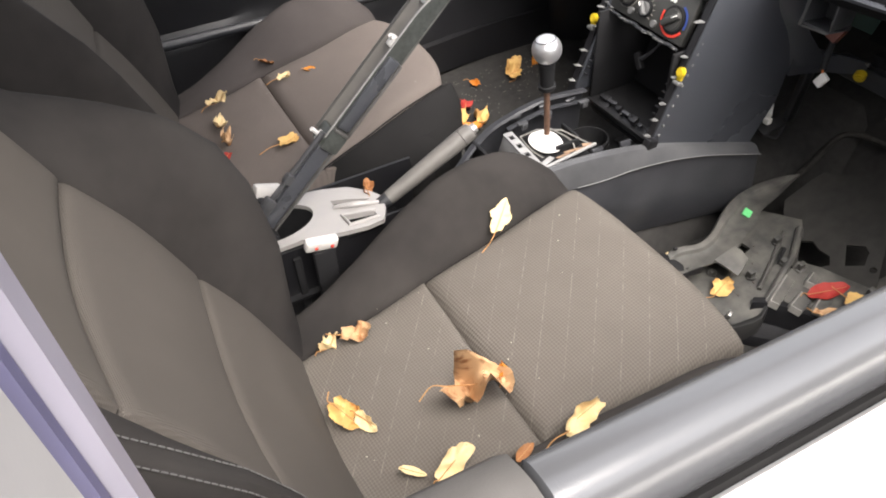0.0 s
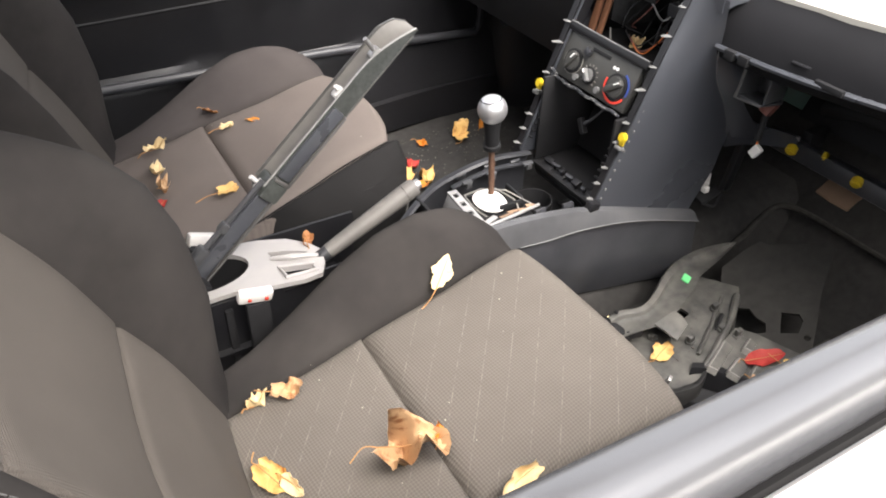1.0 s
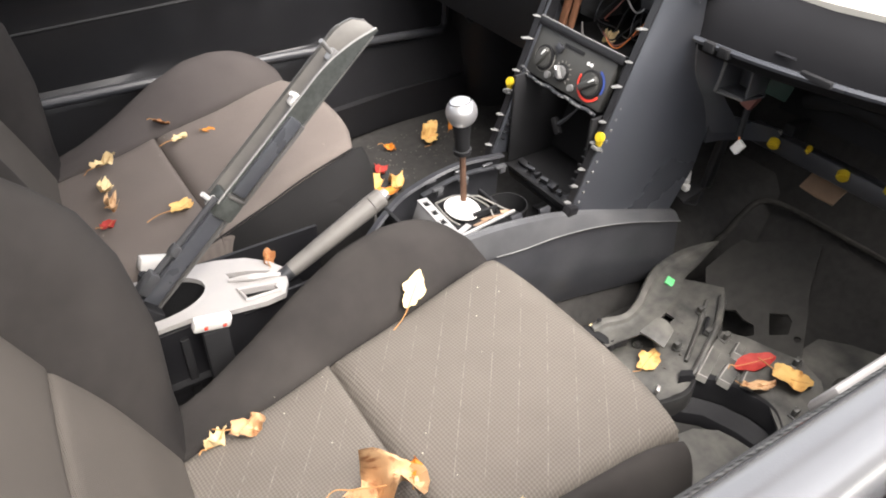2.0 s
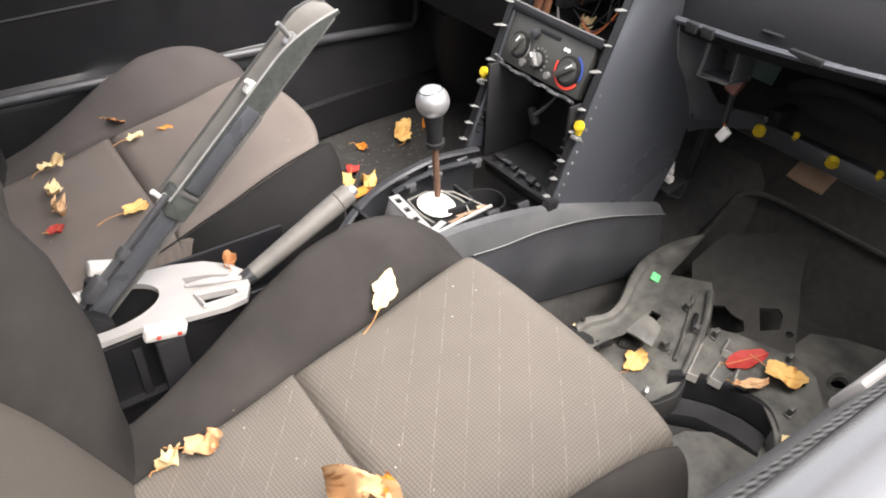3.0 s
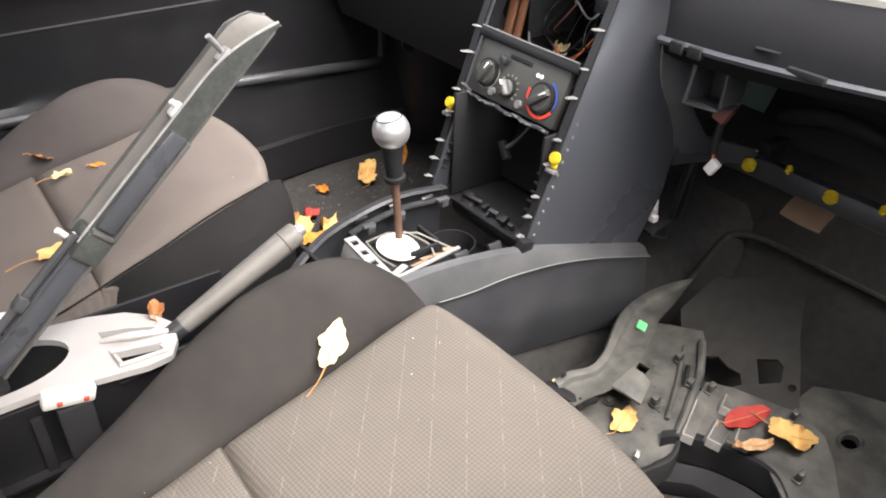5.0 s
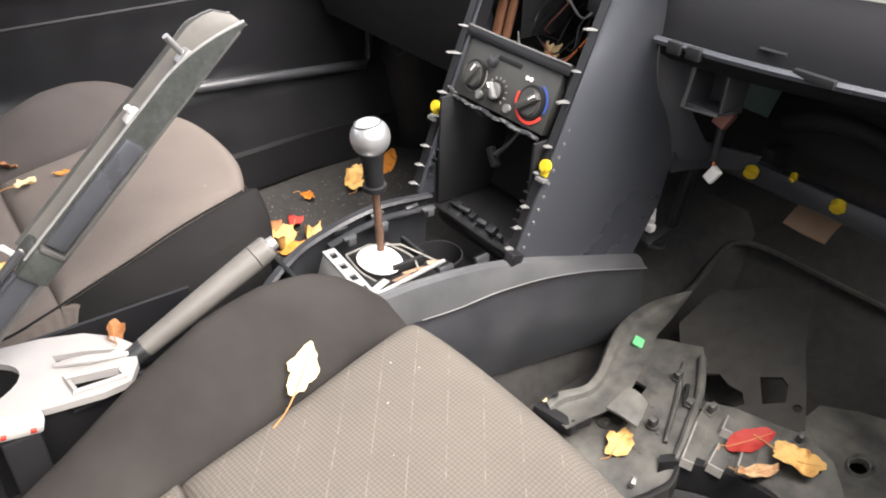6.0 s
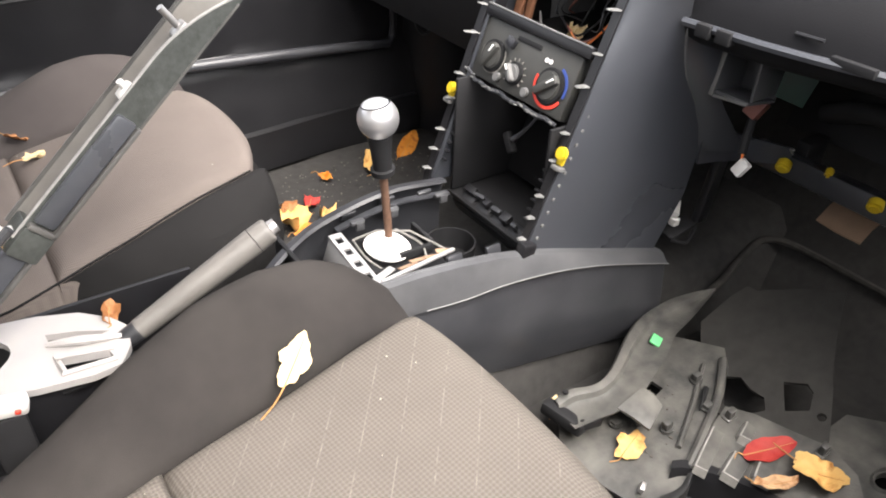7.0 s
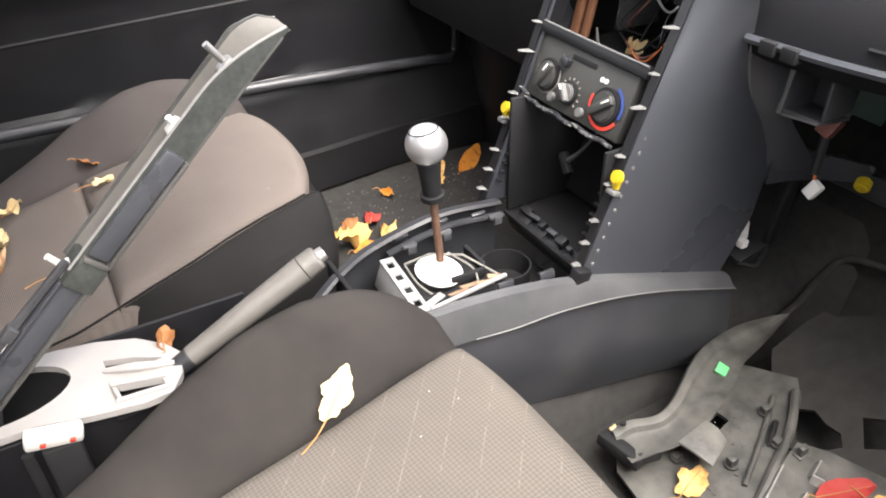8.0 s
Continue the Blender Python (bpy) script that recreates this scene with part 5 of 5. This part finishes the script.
put_f(tray_b, "panel", plate(tb, [arc(0.848, 0.222, 0.010, 0, 330, 12, 0.007)], 0, 0.005, TB), GREY)
for a, b, wide in steps:
    a, b = Vector((*a, 0)), Vector((*b, 0))
    d = (b - a).normalized()
    q = Vector((d.y, -d.x, 0))
    bm = join(loft([[p + q * e + Vector((0, 0, z)) for e, z in ((-0.004, 0.005), (0.0, 0.015), (0.002, 0.015), (0.002, 0.005))] for p in (a, a.lerp(b, 0.5), b)]),
              loft([[a + d * e + q * k + Vector((0, 0, z)) for e, z in ((-0.005, 0.005), (0.0, 0.015), (0.002, 0.015), (0.002, 0.005))] for k in (0.0, wide * 0.5, wide)]))
    bm.transform(TB)
    put_f(tray_b, "louvre", bm, LOUVRE, "dusty louvre wall with its light painted pale")
    lid = loft([[a + d * e + q * k + Vector((0, 0, 0.0145 - 0.3 * k)) for e, k in ((0.0, 0.0), ((b - a).length, 0.0), ((b - a).length, wide), (0.0, wide))], [a + d * e + q * k + Vector((0, 0, 0.005)) for e, k in ((0.0, 0.0), ((b - a).length, 0.0), ((b - a).length, wide), (0.0, wide))]])
    lid.transform(TB)
    put_f(tray_b, "louvre_top", lid, GREY)
for x, y in ((0.818, 0.358), (0.868, 0.258), (0.79, 0.20)):
    put_f(tray_b, "clip_post", join(box(0.012, 0.008, 0.018, 0.002, TB @ T((x, y, 0.013))), box(0.018, 0.012, 0.004, 0.001, TB @ T((x, y, 0.006)))), GREY)
lip = curve_points([(0.704, 0.352, 0.400), (0.722, 0.340, 0.400), (0.752, 0.302, 0.400), (0.771, 0.256, 0.399), (0.774, 0.222, 0.397), (0.755, 0.192, 0.393)], 6)
put_f(tray_b, "curved_lip", sheet([[p + Vector((0.002, 0.002, 0.010)) for p in lip], [p + Vector((-0.004, -0.003, 0.009)) for p in lip], [p + Vector((-0.010, -0.007, -0.002)) for p in lip], [p + Vector((-0.016, -0.010, -0.024)) for p in lip]], 0.004, (1, 0.5, 0)), BLACK, "black curved front lip")
put_f(tray_b, "side_flange", sheet([[TB @ Vector(q) for q in ((0.752, 0.200, 0.004), (0.735, 0.184, 0.003), (0.722, 0.168, 0.002), (0.735, 0.150, 0.002), (0.790, 0.140, 0.004))], [TB @ Vector(q) for q in ((0.746, 0.200, -0.03), (0.727, 0.180, -0.03), (0.712, 0.158, -0.03), (0.73, 0.138, -0.03), (0.795, 0.128, -0.03))]], 0.004, (1, 0, 0)), GREY)
low = thing("trim_strip", (0.72, 0.26, 0.352), "dark plastic trim strip under the duct panel", "trim strip", "loose trim")
put_f(low, "strip", sheet([[(0.694, 0.345, 0.374), (0.736, 0.300, 0.374), (0.754, 0.245, 0.374), (0.760, 0.205, 0.372)], [(0.662, 0.330, 0.370), (0.702, 0.290, 0.370), (0.720, 0.240, 0.370), (0.727, 0.195, 0.368)], [(0.656, 0.326, 0.358), (0.694, 0.286, 0.358), (0.712, 0.236, 0.358), (0.720, 0.190, 0.358)]], 0.004, (0, 0, -1)), BLACK)
sill = thing("floor_panel", (0.66, 0.20, 0.352), "grey plastic floor panel in front of the seat", "panel", "loose trim")
put_f(sill, "panel", sheet([[(0.58, 0.305, 0.358), (0.676, 0.285, 0.361), (0.70, 0.265, 0.362), (0.760, 0.222, 0.362)], [(0.56, 0.20, 0.358), (0.64, 0.20, 0.362), (0.70, 0.19, 0.364), (0.785, 0.160, 0.362)], [(0.55, 0.09, 0.358), (0.64, 0.09, 0.362), (0.70, 0.09, 0.364), (0.80, 0.09, 0.362)]], 0.006, (0, 0, -1)), GREY)

felt = thing("felt_mat", (0.95, 0.38, 0.36), "torn grey felt underlay with square holes", "felt mat")
fo = [(0.906, 0.476), (0.928, 0.495), (0.955, 0.494), (0.99, 0.493), (1.019, 0.487), (1.022, 0.471), (1.046, 0.446), (1.072, 0.417), (1.082, 0.394), (1.095, 0.381), (1.063, 0.366), (1.025, 0.346), (0.989, 0.326), (0.957, 0.303), (0.916, 0.277), (0.889, 0.261), (0.872, 0.295), (0.860, 0.334), (0.835, 0.365), (0.832, 0.397), (0.866, 0.43)]
ha = [(0.882, 0.412), (0.894, 0.397), (0.888, 0.376), (0.890, 0.356), (0.877, 0.343), (0.862, 0.352), (0.849, 0.371), (0.847, 0.387)]
hb = [(0.925, 0.353), (0.943, 0.330), (0.937, 0.317), (0.913, 0.305), (0.892, 0.326)]
hc = arc(0.915, 0.289, 0.006, 0, 330, 10)
FT = T((0.92, 0.38, 0.424)) @ pose(0, 0, 0, 0, -25, 0) @ T((-0.92, -0.38, 0))
put_f(felt, "mat", plate(fo, [ha, hb, hc], 0, 0.006, FT), FELT)
felt2 = thing("felt_mat", (0.93, 0.19, 0.36), "dusty grey felt pad with a round hole", "felt mat")
put_f(felt2, "pad", plate([(0.865, 0.245), (0.925, 0.285), (0.985, 0.285), (1.02, 0.245), (1.06, 0.17), (1.04, 0.06), (0.86, 0.06), (0.80, 0.10), (0.815, 0.16), (0.85, 0.20)], [arc(0.923, 0.196, 0.017, 0, 330, 14, 0.011), arc(0.985, 0.165, 0.013, 0, 330, 12, 0.009)], 0.384, 0.394), GREY)
put_f(felt2, "hole_rim", loft([[(0.923 + r * math.cos(a), 0.196 + 0.66 * r * math.sin(a), z) for a in [2 * math.pi * i / 20 for i in range(20)]] for r, z in ((0.019, 0.394), (0.022, 0.399), (0.025, 0.394))], caps=False), GREY)
# carpet over the tunnel foot
tagged(part("floor_carpet_edge", tube([(0.96, 0.545, 0.400), (1.043, 0.548, 0.427), (1.094, 0.558, 0.442), (1.150, 0.566, 0.454), (1.180, 0.552, 0.456), (1.202, 0.519, 0.450), (1.209, 0.457, 0.447), (1.209, 0.396, 0.447), (1.21, 0.339, 0.447), (1.21, 0.12, 0.447)], 0.006, 8), CARPET_EDGE), "moulded edge of the footwell carpet", "carpet", kind="structure")

# ---- leaves ----
def leaf_mat(name, c1, c2, spots):
    m = material(name, c1, 0.65, var=0.15, scale=60, bump=0.4, fine=300, spec=0.3)
    nt = m.node_tree
    b = nt.nodes["Principled BSDF"]
    old = b.inputs["Base Color"].links[0].from_socket
    tc = nt.nodes.new("ShaderNodeTexCoord")
    n = nt.nodes.new("ShaderNodeTexNoise")
    n.inputs["Scale"].default_value, n.inputs["Detail"].default_value = 55, 5
    nt.links.new(tc.outputs["Object"], n.inputs["Vector"])
    r = nt.nodes.new("ShaderNodeMapRange")
    r.inputs["From Min"].default_value, r.inputs["From Max"].default_value = 0.62 - spots, 0.80 - spots
    nt.links.new(n.outputs["Fac"], r.inputs["Value"])
    mx = nt.nodes.new("ShaderNodeMix")
    mx.data_type = "RGBA"
    mx.inputs["B"].default_value = (*c2, 1)
    nt.links.new(r.outputs["Result"], mx.inputs["Factor"])
    nt.links.new(old, mx.inputs["A"])
    nt.links.new(mx.outputs["Result"], b.inputs["Base Color"])
    return m


YEL = leaf_mat("yellow_leaf", (0.66, 0.42, 0.15), (0.36, 0.15, 0.04), 0.085)
PALE = leaf_mat("pale_dry_leaf", (0.70, 0.54, 0.30), (0.48, 0.26, 0.09), 0.02)
TANL = leaf_mat("tan_dry_leaf", (0.56, 0.36, 0.20), (0.26, 0.11, 0.045), 0.11)
ORG = leaf_mat("orange_leaf", (0.58, 0.22, 0.03), (0.25, 0.07, 0.02), 0.06)
REDL = leaf_mat("red_leaf", (0.34, 0.035, 0.028), (0.26, 0.015, 0.015), 0.05)
BRN = leaf_mat("brown_leaf", (0.30, 0.13, 0.05), (0.12, 0.05, 0.02), 0.05)
STEM = material("leaf_stem", (0.40, 0.20, 0.07), 0.7, var=0.2)


def leaf(at, length, wide, mat, label, turn=(0, 0, 0), lobes=0, curl=0.3, seed=1, stem=0.5, fold=0.0, angular=0.0, jag=0.35):
    """One fallen leaf: an outline with lobes or teeth, curled and folded, thin but solid, with its stem."""
    rng = random.Random(seed)
    th = thing("leaf", pose(*at, *turn), label, "leaf", "fallen leaves")
    n, rings = 40, 8
    crump = max(0.0, curl - 0.28) if lobes else max(0.0, curl - 0.42)
    bend = rng.uniform(-1, 1)
    ph = rng.random() * 6
    bm = bmesh.new()

    def place(a, k):
        c = math.cos(a)
        r = 1.0 - 0.20 * abs(math.sin(a)) ** 2
        r += angular * (1.12 / (abs(c) + abs(math.sin(a))) - r)
        rag = noise.noise(Vector((1.6 * c + seed * 3.1, 1.6 * math.sin(a), seed))) * 0.30 + noise.noise(Vector((5 * c, 5 * math.sin(a), seed + 7))) * 0.16
        r *= 0.92 + rag * (1.0 if lobes else jag)
        if lobes:
            r *= 0.84 + 0.16 * abs(math.cos(lobes * a * 0.5 + 0.3))
        else:
            r *= 1 - 0.25 * abs(math.sin(a)) * max(0, c)
        x, y = k * r * c * length / 2, k * r * math.sin(a) * wide / 2
        z = curl * wide * (2.4 * (y / wide) ** 2 + 1.0 * (x / length) ** 2 - 0.25) + fold * abs(y)
        if lobes:
            z += curl * 0.30 * wide * math.sin(8 * x / length + 3 * y / wide + ph)
        z += 0.10 * wide * curl * 2 * noise.noise(Vector((x * 60 + seed, y * 60, seed * 1.7)))
        z += 0.05 * wide * math.sin(6 * a + ph) * k * k * curl * 2
        if crump:
            # dry folds: sharp ridges across the blade, and its sides rolled up
            q = Vector((x / length * 3.2 + seed * 1.3, y / wide * 2.6, seed * 0.37))
            ridge = 1 - abs(2 * noise.noise(q)) * 1.6
            z += crump * wide * 0.85 * ridge * (0.30 + 0.70 * k)
            roll_a = 3.0 * crump * (y / wide + 0.25 * bend)
            x, y, z = x * (1 - 0.18 * crump), y * math.cos(roll_a) - 0.3 * z * math.sin(roll_a), z + abs(y) * math.sin(abs(roll_a)) * 0.9
            z += crump * length * 0.30 * (x / length) * (1.0 if bend > 0 else -0.6)
        return Vector((x, y, z))
    tops, bots = [], []
    for lay, dz in ((tops, 0.0004), (bots, -0.0004)):
        lay.append([bm.verts.new(place(0, 0) + Vector((0, 0, dz)))])
        for q in range(1, rings + 1):
            lay.append([bm.verts.new(place(2 * math.pi * i / n, q / rings) + Vector((0, 0, dz))) for i in range(n)])
        for i in range(n):
            bm.faces.new((lay[0][0], lay[1][i], lay[1][(i + 1) % n]))
            for q in range(1, rings):
                bm.faces.new((lay[q][i], lay[q + 1][i], lay[q + 1][(i + 1) % n], lay[q][(i + 1) % n]))
    for i in range(n):
        bm.faces.new((tops[-1][i], tops[-1][(i + 1) % n], bots[-1][(i + 1) % n], bots[-1][i]))
    lowest = min(v.co.z for v in bm.verts)
    bm.transform(T((0, 0, -lowest * 0.7)))
    part("blade", bm, mat, th)
    e = place(math.pi, 0.95) - Vector((0, 0, lowest * 0.7))
    part("vein", tube([place(0, 0.85) + Vector((0, 0, 0.0008 - lowest * 0.7)), Vector((0, 0, place(0, 0).z + 0.0008 - lowest * 0.7)), e + Vector((0, 0, 0.0008))], [0.0003, 0.0006, 0.0008], 5, 5), STEM, th)
    if stem:
        part("stem", tube([e, e + Vector((-stem * length * 0.5, 0.1 * length * (rng.random() - 0.3), 0.002)), e + Vector((-stem * length, 0.3 * length * (rng.random() - 0.4), 0.0))], [0.0009, 0.0007, 0.0009], 6, 5), STEM, th)
    return th


def on_seat(x, y, up=0.004):
    return (x, y, cz(x) + up)


# passenger seat
leaf(on_seat(0.309, 0.527, 0.022), 0.060, 0.040, PALE, "pale yellow dry leaf lying on the passenger seat", (8, -27, 38), 0, 0.10, 46, 0.60, 0.0, 0.30, 1.1)
leaf(on_seat(0.052, 0.472, 0.006), 0.050, 0.040, TANL, "curled tan dry leaf on the passenger seat", (18, -10, -15), 3, 0.60, 5, 0.4)
leaf(on_seat(0.010, 0.478, 0.006), 0.036, 0.026, PALE, "small pale curled leaf on the passenger seat", (-15, 10, 20), 3, 0.6, 6, 0.3)
leaf(on_seat(0.140, 0.305, 0.010), 0.098, 0.080, TANL, "large crumpled brown and tan leaf on the passenger seat", (20, -10, -20), 3, 0.80, 7, 0.35)
leaf(on_seat(0.172, 0.298, 0.016), 0.048, 0.030, ORG, "crumpled orange leaf against the larger one", (-30, 20, 70), 3, 0.6, 8, 0.4)
leaf(on_seat(-0.012, 0.370, 0.010), 0.060, 0.044, YEL, "yellow-brown leaf at the foot of the backrest", (20, 25, -60), 3, 0.45, 9, 0.2)
leaf(on_seat(0.008, 0.345, 0.010), 0.042, 0.026, PALE, "narrow pale folded leaf at the foot of the backrest", (55, 5, -70), 0, 0.5, 10, 0.2)
leaf(on_seat(0.212, 0.208, 0.010), 0.074, 0.036, PALE, "pale yellow and orange leaf at the edge of the seat", (35, -12, 10), 3, 0.50, 11, 0.5, 0.3)
leaf(on_seat(0.066, 0.238, 0.014), 0.066, 0.036, PALE, "torn pale yellow leaf on the outer bolster", (14, -8, 22), 3, 0.42, 52, 0.1)
leaf(on_seat(0.024, 0.256, 0.012), 0.036, 0.014, PALE, "small yellow leaf scrap on the outer bolster", (10, 10, -40), 0, 0.4, 13, 0.0)
leaf(on_seat(0.142, 0.208, 0.006), 0.034, 0.018, BRN, "small brown leaf scrap on the outer bolster", (10, 0, 20), 0, 0.4, 14, 0.0)
# driver's seat
leaf(on_seat(0.172, 1.195, 0.016), 0.036, 0.032, BRN, "round brown leaf on the driver's seat", (-10, 25, 10), 0, 0.4, 15, 0.4)
leaf(on_seat(0.183, 1.130, 0.008), 0.044, 0.022, PALE, "pale leaf on the driver's seat", (10, 5, 30), 3, 0.4, 16, 0.7)
leaf(on_seat(0.235, 1.120, 0.006), 0.028, 0.018, ORG, "small orange leaf on the driver's seat", (5, 5, -10), 3, 0.3, 17, 0.2)
leaf(on_seat(0.050, 1.143, 0.010), 0.052, 0.030, PALE, "pale curled leaf on the driver's seat", (15, -10, 20), 3, 0.5, 18, 0.4)
leaf(on_seat(0.030, 1.062, 0.012), 0.062, 0.032, PALE, "pale dry leaf against the driver's backrest", (30, 20, 75), 3, 0.5, 19, 0.2)
leaf(on_seat(0.024, 1.002, 0.010), 0.052, 0.032, TANL, "tan curled leaf against the driver's backrest", (20, 20, 80), 3, 0.6, 20, 0.2)
leaf(on_seat(0.010, 0.965, 0.008), 0.032, 0.024, REDL, "red leaf scrap at the edge of the driver's seat", (10, 10, 30), 3, 0.4, 35, 0.2)
leaf(on_seat(0.120, 0.932, 0.008), 0.050, 0.032, YEL, "pale yellow leaf beside the armrest", (8, 5, 25), 3, 0.3, 21, 0.9)
# driver's footwell
leaf((0.633, 1.205, 0.358), 0.052, 0.046, REDL, "bright red leaf on the driver's carpet", (15, 10, 60), 5, 0.35, 22, 0.3)
leaf((0.703, 1.276, 0.358), 0.034, 0.026, ORG, "small orange leaf on the driver's carpet", (20, 10, -40), 3, 0.5, 23, 0.5)
leaf((0.815, 1.275, 0.362), 0.085, 0.062, YEL, "large yellow and brown leaf in the driver's footwell", (15, -20, 60), 3, 0.4, 24, 0.2)
leaf((0.928, 1.311, 0.362), 0.115, 0.050, ORG, "large orange leaf leaning in the driver's footwell", (30, -15, 35), 0, 0.25, 25, 0.1)
leaf((0.632, 1.135, 0.358), 0.075, 0.050, YEL, "yellow leaf beside the console", (15, 10, 70), 3, 0.5, 26, 0.2)
leaf((0.560, 1.140, 0.360), 0.085, 0.062, YEL, "yellow leaf beside the driver's seat", (10, 15, 10), 3, 0.5, 27, 0.2)
leaf((0.575, 1.185, 0.358), 0.075, 0.050, BRN, "brown leaf beside the driver's seat", (20, -10, 70), 3, 0.5, 28, 0.2)
leaf((0.590, 1.105, 0.362), 0.075, 0.042, ORG, "orange leaf beside the driver's seat", (10, -10, -20), 0, 0.5, 29, 0.2)
leaf((0.185, 0.742, 0.600), 0.036, 0.028, BRN, "brown leaf caught behind the handbrake", (30, -20, 70), 0, 0.6, 30, 0.2)
leaf((0.846, 0.761, 0.794), 0.045, 0.036, PALE, "pale dry leaf in the empty radio bay", (30, -20, 30), 3, 0.5, 31, 0.3)
# passenger footwell
leaf((0.687, 0.404, 0.402), 0.052, 0.044, YEL, "yellow leaf on the dropped tray", (5, -10, 15), 4, 0.25, 32, 0.3)
leaf((0.810, 0.294, 0.428), 0.075, 0.042, REDL, "glossy red leaf on the duct panel", (10, -12, -25), 0, 0.25, 33, 0.2)
leaf((0.828, 0.239, 0.424), 0.070, 0.056, YEL, "yellow lobed leaf on the duct panel", (12, -5, -75), 3, 0.36, 34, 0.5)
leaf((0.776, 0.261, 0.420), 0.070, 0.030, TANL, "curled tan leaf on the duct panel", (10, 0, -25), 0, 0.7, 36, 0.1)
leaf((0.745, 0.175, 0.404), 0.026, 0.022, PALE, "small yellow leaf on the duct panel", (10, 10, 20), 3, 0.3, 37, 0.3)
leaf((0.635, 0.165, 0.366), 0.060, 0.034, ORG, "pale orange leaf standing by the sill", (50, -40, 60), 0, 0.4, 38, 0.1)
leaf((0.80, 0.135, 0.398), 0.050, 0.030, YEL, "yellow leaf by the door sill", (15, 10, 30), 3, 0.4, 39, 0.2)
leaf((0.655, 0.512, 0.385), 0.050, 0.034, PALE, "pale leaf under the loose trim piece", (20, 10, 30), 3, 0.5, 40, 0.2)

# stitching on the outer bolster of the passenger seat
f_out = bol_near(-1, -0.200, -0.03, 0.075, 0.034)
bms = []
for v in (0.45, 0.68):
    for i in range(66):
        a, b = Vector(f_out(0.16 + 0.009 * i, v)), Vector(f_out(0.16 + 0.009 * i + 0.0068, v))
        up = Vector((0.25, -0.25, 0.25)) * 0.004
        bms.append(tube([a + up, b + up], 0.0006, 5, smooth_line=False))
st = put_near("stitching", join(*bms), material("grey_thread", (0.10, 0.097, 0.094), 0.8, var=0.1))
tagged(st, "pale double stitching", kind="stuff")

# crumbs and specks of dirt
bms = []
rng = random.Random(4)
for i in range(36):
    yc = 0.36 if i % 3 else 1.04
    x, y = rng.uniform(-0.02, 0.43), yc + rng.uniform(-0.13, 0.14)
    r = rng.uniform(0.0004, 0.0010)
    bms.append(box(r * 2, r * 1.4, r, 0.0, T((x, y, cz(x) + 0.0075 if x > 0.18 else cz(x) + 0.003)) @ pose(0, 0, 0, 0, 0, rng.uniform(0, 180))))
tagged(part("crumbs", join(*bms), material("pale_crumbs", (0.33, 0.30, 0.25), 0.9, var=0.3), smooth=False), "pale crumbs and specks on the seats", "dirt", kind="stuff")
bms = []
for i in range(260):
    x, y = rng.uniform(0.55, 0.95), rng.uniform(1.06, 1.34)
    r = rng.uniform(0.0007, 0.0018)
    bms.append(box(r * 2, r * 1.6, r, 0.0, T((x, y, 0.3535)) @ pose(0, 0, 0, 0, 0, rng.uniform(0, 180))))
for i in range(200):
    x, y = rng.uniform(0.63, 0.88), rng.uniform(0.17, 0.46)
    if 0.32 < y < 0.37 or x > 0.80 or (y < 0.33 and x < 0.775):
        continue
    r = rng.uniform(0.0006, 0.0018)
    m = TA if y > 0.36 else TB
    bms.append(box(r * 2, r * 1.6, r, 0.0, m @ T((max(x, 0.70), y, 0.006)) @ pose(0, 0, 0, 0, 0, rng.uniform(0, 180))))
tagged(part("grit", join(*bms), material("grey_grit", (0.10, 0.09, 0.08), 0.9, var=0.4), smooth=False), "grey grit on the carpet and trays", "dirt", kind="stuff")
